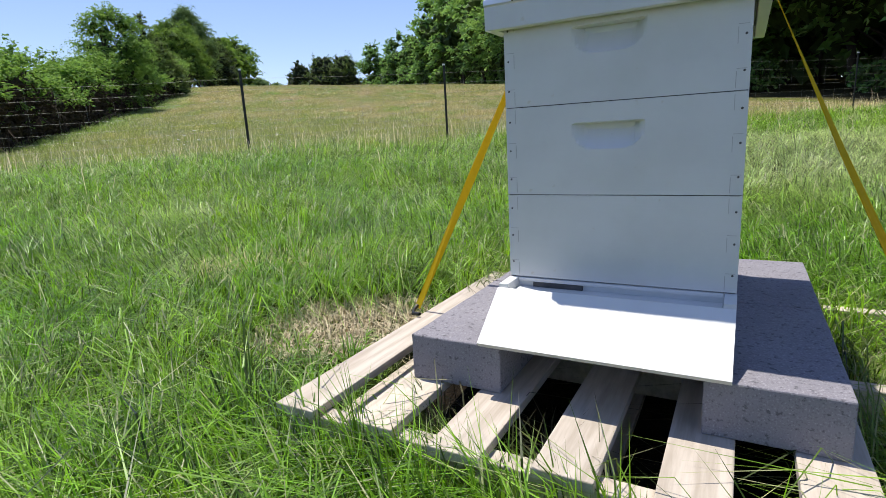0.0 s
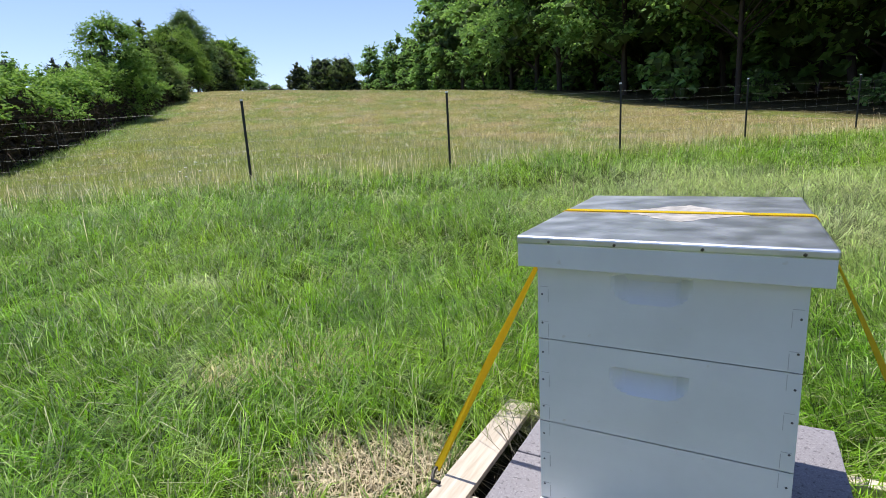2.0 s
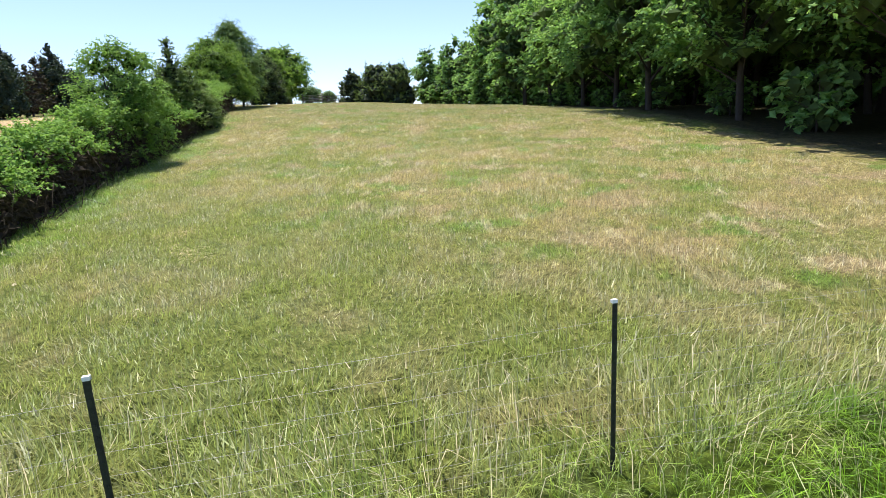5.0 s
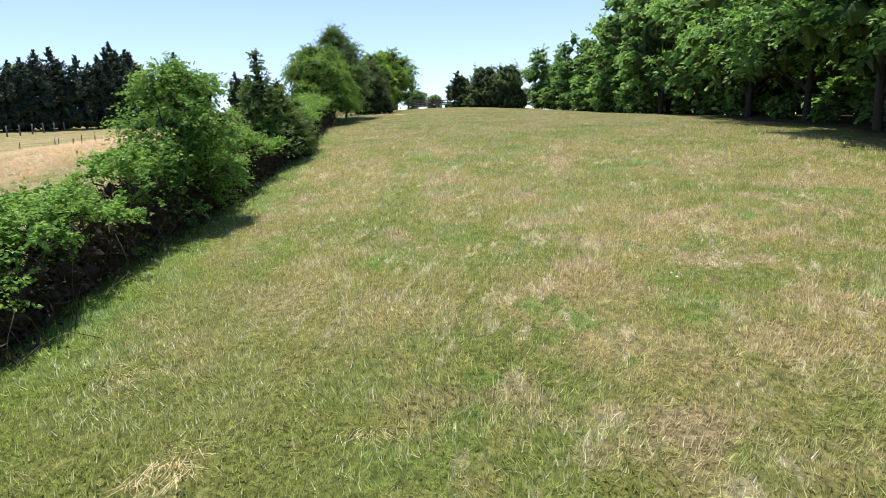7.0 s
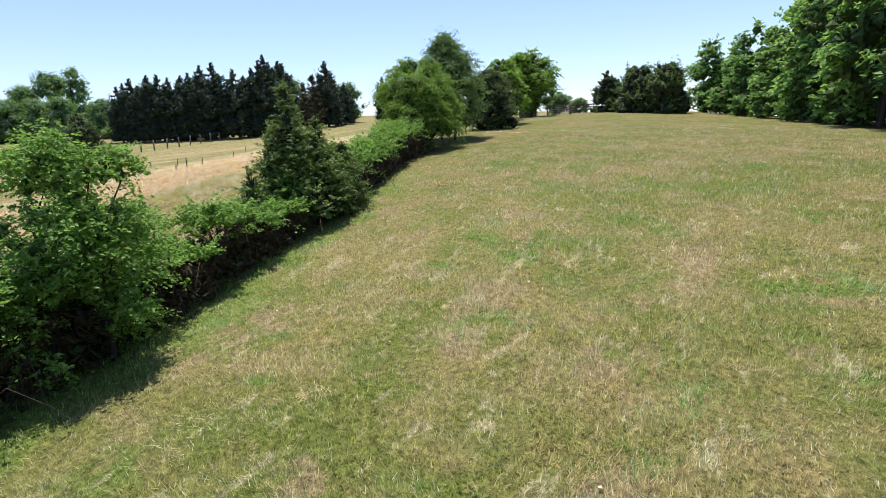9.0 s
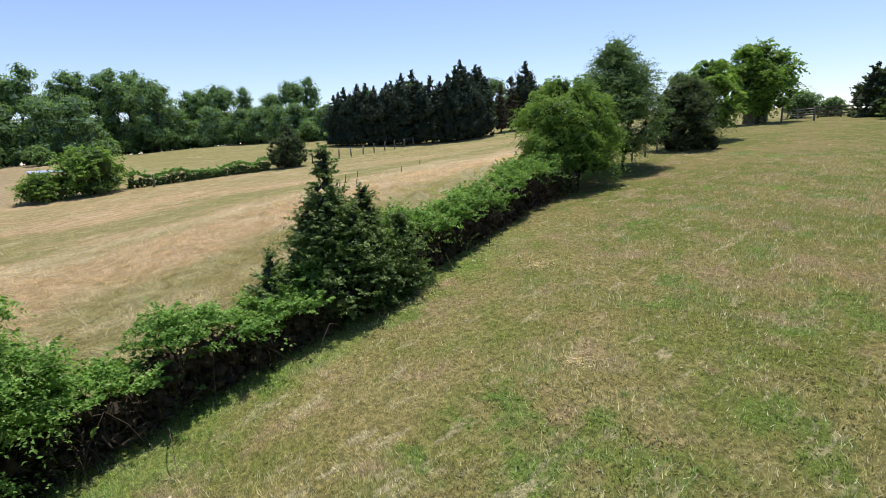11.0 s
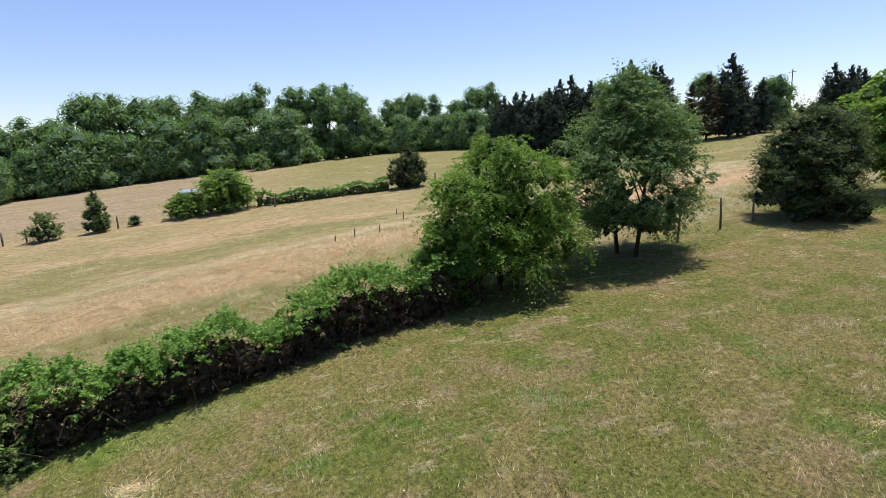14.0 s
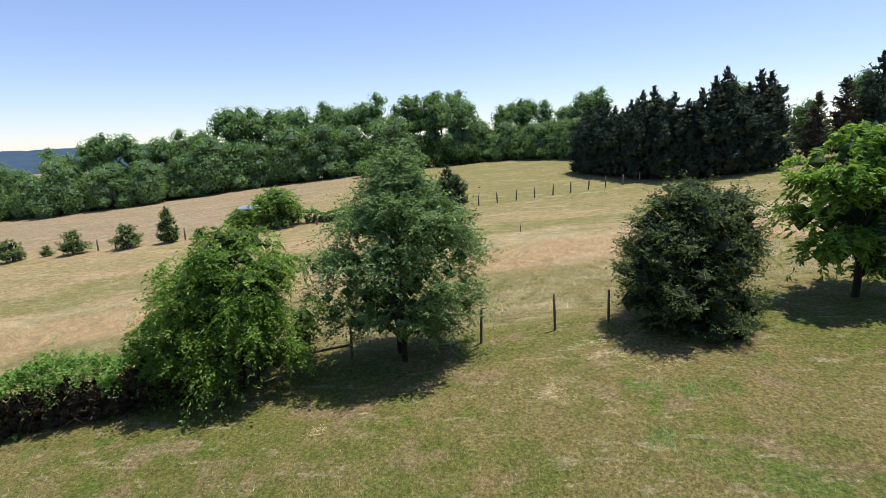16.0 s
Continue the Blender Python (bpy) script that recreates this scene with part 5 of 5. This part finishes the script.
# ---- wooden fences ----
def rough_post(parent, x, y, h, r=0.06, lean=(0, 0)):
    g = gz(x, y)
    tubes("post", [([(x, y, g - 0.2), (x + lean[0] * 0.5, y + lean[1] * 0.5, g + h * 0.5), (x + lean[0], y + lean[1], g + h), (x + lean[0], y + lean[1], g + h + 0.01)], np.array([r, r * 0.95, r * 0.85, 0.002]))], MAT_FENCEWOOD, parent, 8)
    return (x + lean[0], y + lean[1], g + h)


rail_fence = new("rail_fence")
tops = [rough_post(rail_fence, x, y, h, 0.048, ln) for x, y, h, ln in ((-21.2, 46.4, 1.0, (0.02, 0.03)), (-21.8, 48.2, 1.0, (0, 0.05)), (-22.2, 49.6, 1.25, (-0.05, 0)), (-22.7, 54.1, 1.3, (0.1, 0.05)), (-23.5, 56.7, 1.35, (0, -0.05)), (-23.9, 58.6, 1.2, (0, 0.0)))]
for (a, b), h in (((0, 1), 0.25), ((1, 2), 0.3), ((0, 1), 0.62)):
    p, q = tops[a], tops[b]
    tubes("rail", [([(p[0], p[1], gz(p[0], p[1]) + h + 0.2), (q[0], q[1], gz(q[0], q[1]) + h + 0.2)], 0.04)], MAT_FENCEWOOD, rail_fence, 6)
tagged(rail_fence, "old weathered wooden fence with leaning posts and a broken rail", "fence")

post_row = new("post_fence")
for i in range(11):
    u = i / 10
    rough_post(post_row, -65.6 - 7.6 * u, 49.5 + 21.5 * u, 1.25, 0.09, (R.normal() * 0.05, R.normal() * 0.05))
for x, y in ((-61.0, 18.6), (-59.2, 11.3), (-58.6, 9.6), (-63.0, 33.5)):
    rough_post(post_row, x, y, 1.3, 0.09)
tagged(post_row, "row of dark weathered fence posts across the hay field", "fence")


# thin stakes left standing in the hay
for x, y, h in ((-36.2, 40.1, 0.4), (-36.8, 41.3, 0.55), (-37.4, 42.9, 0.5), (-44.0, 45.2, 0.6), (-46.5, 47.6, 0.55), (-47.5, 45.0, 0.5), (-44.5, 51.0, 0.5), (-49.0, 56.0, 0.6)):
    g = gz(x, y)
    stake = tubes("stake", [([(x, y, g - 0.2), (x + 0.02, y + 0.03, g + h * 0.6), (x + 0.05, y + 0.04, g + h), (x + 0.05, y + 0.04, g + h + 0.01)], np.array([0.04, 0.036, 0.03, 0.004]))], MAT_FENCEWOOD, None, 6)
    tagged(stake, "short weathered stake standing in the hay grass", "stake", "hay field stakes")


def field_shelter():
    """A low open shelter drowned in the big bush."""
    root = new("field_shelter")
    part("roof", box(-1.2, 1.2, -1.3, 1.3, 2.45, 2.53, 0.01), MAT_METAL, root, "dull grey sheet roof")
    for px in (-1.05, 1.05):
        for py in (-1.15, 1.15):
            part("post", box(px - 0.05, px + 0.05, py - 0.05, py + 0.05, -0.3, 2.447, 0.006), MAT_FENCEWOOD, root)
    root.matrix_basis = pose(-64.9, 24.9, gz(-64.9, 24.9), 0, 4, 8)
    return tagged(root, "low shelter with a grey sheet roof drowned in the bush", "shelter")


field_shelter()


# ---- gate and shed on the crest ----
def farm_gate():
    root = new("farm_gate")
    xa, xb, y = -29.3, -26.2, 90.0
    g = gz(-27.8, y)
    for x in (xa, xb):
        rough_post(root, x, y, 1.5, 0.1)
    for h in (0.25, 0.48, 0.72, 0.96, 1.2):
        tubes("rail", [([(xa, y, g + h), (xb, y, g + h)], 0.03)], MAT_WIRE, root, 6)
    for u in (0, 0.5, 1):
        x = xa + (xb - xa) * u
        tubes("upright", [([(x, y, g + 0.25), (x, y, g + 1.2)], 0.03)], MAT_WIRE, root, 6)
    return tagged(root, "grey tubular farm gate on the crest", "gate")


farm_gate()


def crest_rails():
    root = new("board_fence")
    xs = (-30.4, -28.2, -26.0, -23.8)
    for x in xs:
        rough_post(root, x, 96.5, 1.3, 0.08)
    for xa, xb in zip(xs, xs[1:]):
        for h in (0.45, 0.8, 1.15):
            part("board", box(0, xb - xa, -0.015, 0.015, -0.07, 0.07, 0.004), MAT_FENCEWOOD, root).matrix_basis = Matrix.Translation((xa, 96.42, gz(xa, 96.5) + h)) @ Matrix.Rotation(-math.atan2(gz(xb, 96.5) - gz(xa, 96.5), xb - xa), 4, "Y")
    return tagged(root, "dark weathered board fence along the crest", "fence")


crest_rails()


def shed():
    root = new("shed")
    x, y = -33.2, 92.6
    g = gz(x, y)
    # wall takes a dark wood colour for the shade under the tree
    part("wall", box(-1.2, 1.2, -1.0, 1.0, -0.3, 2.0, 0.01), MAT_FENCEWOOD, root)
    bm = bmesh.new()
    ring = [[bm.verts.new((sx * 1.4, yy, zz)) for yy, zz in ((-1.2, 1.95), (0, 2.55), (1.2, 1.95), (1.2, 2.02), (0, 2.63), (-1.2, 2.02))] for sx in (-1, 1)]
    bm.faces.new(ring[0])
    bm.faces.new(ring[1][::-1])
    for i in range(6):
        bm.faces.new((ring[0][i], ring[1][i], ring[1][(i + 1) % 6], ring[0][(i + 1) % 6]))
    bmesh.ops.recalc_face_normals(bm, faces=bm.faces)
    part("roof", bm, MAT_FENCEWOOD, root, "dark roof")
    root.matrix_basis = pose(x, y, g, 0, 0, 20)
    return tagged(root, "small shed, coloured dark for the shade under the round tree", "shed")


shed()
tagged(stand(bush("crest_bush", R, 3.4, 2.6, 3000, 0.35, MAT_GREY), -31.6, 101.0), "grey-green bush behind the crest fence", "bush")
tagged(stand(bush("crest_bush", R, 2.2, 1.8, 1800, 0.3, MAT_GREY), -28.3, 100.5), "small grey-green bush behind the crest fence", "bush")
pole = new("utility_pole")
pz = gz(-97, 128)
tubes("shaft", [([(-97.0, 128.0, pz - 0.5), (-97.0, 128.0, pz + 9.6)], np.array([0.13, 0.08]))], MAT_FENCEWOOD, pole, 8)
part("crossarm", box(-97.9, -96.1, 127.95, 128.05, pz + 9.0, pz + 9.1, 0.01), MAT_FENCEWOOD, pole)
tagged(pole, "wooden utility pole beyond the conifers", "pole")


# ---- the hive ----


def at_hive(root, z=0.0):
    root.matrix_basis = HIVE @ Matrix.Translation((0, 0, z))
    return root


pallet = at_hive(new("pallet"))
for i in range(6):
    x0 = -0.345 + 0.169 * i
    part("board", box(x0, x0 + 0.092, -0.350 + 0.008 * math.sin(i * 2.3), 0.680 + 0.006 * math.sin(i * 4.1), 0.002, 0.020, 0.002), MAT_PALLET, pallet)
for y0 in (-0.335, 0.15, 0.635):
    part("stringer", box(-0.335, 0.752, y0, y0 + 0.038, -0.086, 0.0015, 0.002), MAT_PALLET, pallet)
for i in range(3):
    x0 = -0.345 + 0.5 * i
    part("bottom_board", box(x0, x0 + 0.092, -0.35, 0.68, -0.105, -0.0865, 0.002), MAT_PALLET, pallet)
tagged(pallet, "pale new wooden pallet lying in the grass", "pallet")


def rough_block():
    """A solid concrete block with worn, pitted faces and edges."""
    bm = box(0, 0.192, 0, 0.418, 0, 0.092, 0.003)
    bmesh.ops.subdivide_edges(bm, edges=bm.edges[:], cuts=11, use_grid_fill=True)
    for w in bm.verts:
        p = w.co * 60
        w.co += noise.noise_vector(p) * 0.0007 + noise.noise_vector(p * 0.25) * 0.0008
        w.co.z = max(0.0, w.co.z)
    return bm


block = None
for x0 in (-0.155, 0.375):
    for y0 in (-0.155, 0.267):
        b = part("concrete_block", rough_block(), MAT_BLOCK, None) if block is None else copy_thing(block, Matrix())
        b.matrix_basis = HIVE @ Matrix.Translation((x0, y0, 0.0205))
        block = block or tagged(b, "grey pitted solid concrete block on the pallet", "block", "blocks under the hive")

W, D = 0.413, 0.505


def super_front(bm, h, scoop):
    """Front board of a hive box with a scooped handhold."""
    nx, nz = 64, 44
    grid = []
    for i in range(nx + 1):
        col = []
        for j in range(nz + 1):
            x, z = W * i / nx, h * j / nz
            u, v = (x - W * 0.47) / 0.064, (z - 0.130) / 0.046
            dep = 0.0
            if scoop and abs(u) < 1 and -1 < v <= 0.0:
                floor = -max(0.0, 1 - abs(u) ** 4) ** 0.5
                if v > floor:
                    dep = 0.027 * min(1.0, (v - floor) / (1e-6 - floor)) ** 0.8 * min(1.0, 3 * (1 - abs(u)))
            col.append(bm.verts.new((x, dep, z)))
        grid.append(col)
    for i in range(nx):
        for j in range(nz):
            bm.faces.new((grid[i][j], grid[i + 1][j], grid[i + 1][j + 1], grid[i][j + 1]))


def hive_box(z, scoop):
    root = at_hive(new("hive_box"), z)
    h = 0.1665
    bm = bmesh.new()
    super_front(bm, h, scoop)
    box(0, W, 0.0215, D, 0, h, 0.0, bm)
    # narrow returns behind the front board
    for x in (0.0, W):
        v = [bm.verts.new(c) for c in ((x, 0, 0), (x, 0.0215, 0), (x, 0.0215, h), (x, 0, h))]
        bm.faces.new(v)
    part("body", bm, MAT_PAINT, root)
    joints = bmesh.new()
    for x0, side in ((0.0195, 1), (W - 0.0195, -1)):
        for k in range(5):
            z0, z1 = h * k / 5, h * (k + 1) / 5
            if k % 2 == 0:
                box(x0 - 0.0005, x0 + 0.0005, -0.0006, 0.001, z0 + 0.004, z1 - 0.004, 0, joints)
                box(min(x0, x0 - side * 0.015), max(x0, x0 - side * 0.015), -0.0006, 0.001, z1 - 0.0005, z1 + 0.0004, 0, joints)
    tagged(part("joint_line", joints, MAT_JOINT, root, "thin dark finger joint lines"), kind="stuff")
    for k in range(3):
        for x in (0.008, W - 0.008):
            n = bmesh.new()
            bmesh.ops.create_icosphere(n, subdivisions=1, radius=0.0022, matrix=Matrix.Translation((x, -0.0004, 0.03 + 0.055 * k)) @ Matrix.Diagonal((1, 0.4, 1, 1)))
            part("nail", n, MAT_GAP, root)
    part("seam", box(0.002, W - 0.002, 0.002, D - 0.002, -0.0012, 0.0, 0), MAT_GAP, root, "dark gap under the box")
    return tagged(root, "white painted wooden hive box with a scooped handhold" if scoop else "white painted wooden hive box, plain fronted", "hive box", "stacked hive boxes")


for k in range(3):
    hive_box(0.2085 + 0.168 * k, k > 0)

floor_board = at_hive(new("hive_floor"))
part("rim", box(0, W, 0.002, D, 0.113, 0.2065, 0.002), MAT_PAINT, floor_board)
for x0 in (-0.001, W - 0.018):
    part("side_rail", box(x0, x0 + 0.019, -0.060, 0.0015, 0.150, 0.2065, 0.001), MAT_PAINT, floor_board)
part("floor_lip", box(0.0195, W - 0.0195, -0.062, 0.0015, 0.172, 0.1885, 0.001), MAT_PAINT, floor_board)
bm = bmesh.new()
outline = ((-0.060, 0.1885), (-0.160, 0.1145), (-0.166, 0.1145), (-0.172, 0.1225), (-0.066, 0.2005), (-0.060, 0.197))
ends = [[bm.verts.new((x, y, z)) for y, z in outline] for x in (-0.001, W + 0.001)]
bm.faces.new(ends[0][::-1])
bm.faces.new(ends[1])
for i in range(6):
    bm.faces.new((ends[0][i], ends[0][(i + 1) % 6], ends[1][(i + 1) % 6], ends[1][i]))
bmesh.ops.recalc_face_normals(bm, faces=bm.faces)
part("landing_board", bm, MAT_PAINT, floor_board, "steep white landing board in full sun")
# dark strip coloured as the shaded opening; no hole is cut
part("entrance_slot_shade", box(0.05, 0.15, -0.0035, 0.004, 0.1888, 0.1985, 0), MAT_GAP, floor_board, "dark strip for the shade in the entrance slot")
part("entrance_bar", box(0.0195, W - 0.0195, -0.003, 0.001, 0.199, 0.2062, 0.0006), MAT_PAINT, floor_board)
tagged(floor_board, "white wooden hive floor with a sloping landing board", "hive floor")

lid = at_hive(new("telescoping_cover"))
x0, x1, y0, y1, zl = -0.028, W + 0.026, -0.025, 0.555, 0.686
part("front_board", box(x0, x1, y0, y0 + 0.02, zl, zl + 0.0495, 0.0015), MAT_PAINT, lid)
part("back_board", box(x0, x1, y1 - 0.02, y1, zl, zl + 0.0495, 0.0015), MAT_PAINT, lid)
part("side_board", box(x0, x0 + 0.02, y0 + 0.0205, y1 - 0.0205, zl, zl + 0.0495, 0.0015), MAT_PAINT, lid)
part("side_board", box(x1 - 0.02, x1, y0 + 0.0205, y1 - 0.0205, zl, zl + 0.0495, 0.0015), MAT_PAINT, lid)
part("inner_board", box(x0 + 0.021, x1 - 0.021, y0 + 0.021, y1 - 0.021, 0.7125, zl + 0.049, 0), MAT_PAINT, lid)
bm = box(x0 - 0.002, x1 + 0.002, y0 - 0.002, y1 + 0.002, zl + 0.0405, zl + 0.0565, 0.0045, None, 3)
part("metal_cover", bm, MAT_METAL, lid, "dull galvanised sheet metal cover")
bm = bmesh.new()
vs = []
for k in range(72):
    # a diamond with a ragged, flaking edge
    a = 2 * math.pi * k / 72
    r = (0.90 / (abs(math.cos(a)) + abs(math.sin(a)))) * (1 + 0.03 * math.sin(3 * a + 1) + 0.015 * math.sin(17 * a) + 0.025 * R.normal())
    vs.append(bm.verts.new((0.22 + 0.145 * r * math.cos(a), 0.275 + 0.125 * r * math.sin(a), zl + 0.0569)))
bm.faces.new(vs)
ex = bmesh.ops.extrude_face_region(bm, geom=bm.faces[:])
bmesh.ops.translate(bm, vec=(0, 0, 0.0004), verts=[v for v in ex["geom"] if isinstance(v, bmesh.types.BMVert)])
bmesh.ops.recalc_face_normals(bm, faces=bm.faces)
part("worn_patch", bm, MAT_CHALK, lid, "pale chalky diamond-shaped worn patch")
for nx in (0.03, 0.14, 0.27, 0.4):
    n = bmesh.new()
    bmesh.ops.create_icosphere(n, subdivisions=1, radius=0.003, matrix=Matrix.Translation((nx, y0 - 0.002, zl + 0.047)) @ Matrix.Diagonal((1, 0.5, 1, 1)))
    part("nail", n, MAT_STEEL, lid)
tagged(lid, "white telescoping hive lid with a sheet metal top", "hive cover")


def ribbon(name, pts, width, thick, acrosses, mat, parent):
    """A flat strap along points, its width lying along a given direction."""
    bm = bmesh.new()
    rows = []
    for i, p in enumerate(pts):
        p = Vector(p)
        ac = Vector(acrosses[i] if isinstance(acrosses, list) else acrosses).normalized()
        t = (Vector(pts[min(i + 1, len(pts) - 1)]) - Vector(pts[max(i - 1, 0)])).normalized()
        n = t.cross(ac).normalized()
        w = n.cross(t).normalized()
        rows.append([bm.verts.new(p + w * a * width / 2 + n * b * thick / 2) for a, b in ((-1, -1), (1, -1), (1, 1), (-1, 1))])
    for r, s in zip(rows, rows[1:]):
        for k in range(4):
            bm.faces.new((r[k], r[(k + 1) % 4], s[(k + 1) % 4], s[k]))
    bm.faces.new(rows[0])
    bm.faces.new(rows[-1][::-1])
    bmesh.ops.recalc_face_normals(bm, faces=bm.faces)
    return part(name, bm, mat, parent)


strap = at_hive(new("ratchet_strap"))
ZT = zl + 0.0585
ribbon("webbing", [(-0.372, 0.215, 0.03), (-0.20, 0.245, 0.39), (x0 - 0.003, 0.275, ZT - 0.004), (x0 + 0.004, 0.276, ZT), (0.2, 0.27, ZT), (x1 - 0.004, 0.27, ZT), (x1 + 0.003, 0.27, ZT - 0.004), (0.58, 0.32, 0.43), (0.712, 0.366, 0.15)], 0.022, 0.0015, [(0.9, -0.35, 0)] + [(0.75, 0.6, 0)] + [(0, 1, 0)] * 5 + [(0.55, 0.83, 0), (0.75, 0.6, 0)], MAT_STRAP, strap)
ribbon("tail", [(0.705, 0.34, 0.165), (0.69, 0.30, 0.17), (0.685, 0.27, 0.12), (0.69, 0.22, 0.04), (0.70, 0.19, -0.03)], 0.028, 0.0015, (1, 0, 0), MAT_STRAP, strap)
part("ratchet", box(0.695, 0.735, 0.34, 0.42, 0.10, 0.145, 0.006), MAT_STEEL, strap, "dark steel ratchet buckle")
tubes("hook", [([(-0.372, 0.215, 0.035), (-0.375, 0.20, 0.028), (-0.36, 0.17, 0.027), (-0.335, 0.165, 0.029)], 0.005)], MAT_STEEL, strap, 6)
ribbon("tail", [(0.74, 0.36, 0.15), (0.77, 0.33, 0.13), (0.775, 0.26, 0.06), (0.74, 0.2, 0.02), (0.72, 0.14, 0.03)], 0.028, 0.0015, (1, 0.2, 0), MAT_STRAP, strap)
part("handle", box(0.702, 0.728, 0.30, 0.36, 0.13, 0.142, 0.004), MAT_STEEL, strap)
tagged(strap, "bright yellow ratchet strap over the hive lid", "strap")


def split_log():
    """A chunk of split reddish wood lying beside the pallet."""
    bm = bmesh.new()
    rows = []
    for j in range(9):
        u = j / 8
        ring = []
        for i in range(10):
            a = math.pi * 2 * i / 10
            r = 0.085 + 0.012 * math.sin(3 * a + j) + 0.008 * math.sin(7 * a + 2 * j)
            flat = 0.72 if math.sin(a) > 0.3 else 1.0
            ring.append(bm.verts.new((r * math.cos(a), -0.19 + 0.38 * u + 0.006 * math.sin(5 * a), r * flat * math.sin(a) + 0.05)))
        rows.append(ring)
    for r, q in zip(rows, rows[1:]):
        for i in range(10):
            bm.faces.new((r[i], r[(i + 1) % 10], q[(i + 1) % 10], q[i]))
    bm.faces.new(rows[0][::-1])
    bm.faces.new(rows[-1])
    bmesh.ops.recalc_face_normals(bm, faces=bm.faces)
    ob = part("split_log", bm, MAT_REDWOOD, None)
    ob.matrix_basis = HIVE @ pose(0.87, 0.27, -0.03, 0, 0, 12)
    tagged(ob, "chunk of reddish split wood beside the pallet", "log")


split_log()
chip = part("wood_chip", box(-0.105, 0.105, -0.035, 0.035, 0, 0.035, 0.009), MAT_REDWOOD, None)
chip.matrix_basis = pose(0.62, 2.42, gz(0.62, 2.42) + 0.15, 6, 8, 20)
tagged(chip, "flat chip of reddish wood lying on the grass", "wood chip")


def wildflower():
    """A thin stem with a flat head of small white blossoms."""
    root = new("wildflower")
    tubes("stem", [([(0, 0, -0.03), (0.01, 0.005, 0.2), (0.0, 0.02, 0.42)], np.array([0.003, 0.0025, 0.002]))], MAT_FRESH, root, 5)
    head = bmesh.new()
    for k in range(19):
        a, r = 2.4 * k, 0.0055 * math.sqrt(k)
        bmesh.ops.create_icosphere(head, subdivisions=1, radius=0.0045, matrix=Matrix.Translation((r * math.cos(a), 0.02 + r * math.sin(a), 0.425 - 4 * r * r)) @ Matrix.Diagonal((1, 1, 0.6, 1)))
    part("flower_head", head, MAT_TIP, root, "flat head of tiny white blossoms")
    return tagged(root, "white flat-headed wildflower in the long grass by the wire fence", "flower", "white wildflowers")


flower = wildflower()
flower.matrix_basis = pose(-3.3, 7.4, gz(-3.3, 7.4), 0, 6, 0)
for x, y, k in ((-3.40, 7.44, 0.85), (-3.24, 7.50, 0.7), (-3.34, 7.28, 0.6), (-3.44, 7.34, 0.75)):
    copy_thing(flower, pose(x, y, gz(x, y), 5, -6 * k, 90 * k)).scale = (k, k, k)


def dead_leaf_bits():
    """Pale dead leaves and bits lying about the field."""
    n = 130
    x, y = -14 + 20 * R.random(n), 9 + 50 * R.random(n)
    ok = (fence_side(x, y) > 0.3) & (x + 0.284 * y > -6.0)
    x, y = x[ok], y[ok]
    n = len(x)
    p = np.stack([x, y, ground(x, y) + 0.05], 1)
    nrm = unit(np.array([0, 0, 1.0]) + R.normal(size=(n, 3)) * 0.4)
    size = 0.03 + 0.05 * R.random(n)
    tagged(new("dead_leaves", leaves_mesh("dead_leaves", p, nrm, R.normal(size=(n, 3)), size, size * 0.7, MAT_THATCH)), "pale dead leaves scattered on the mown field", "leaves", kind="stuff")


dead_leaf_bits()
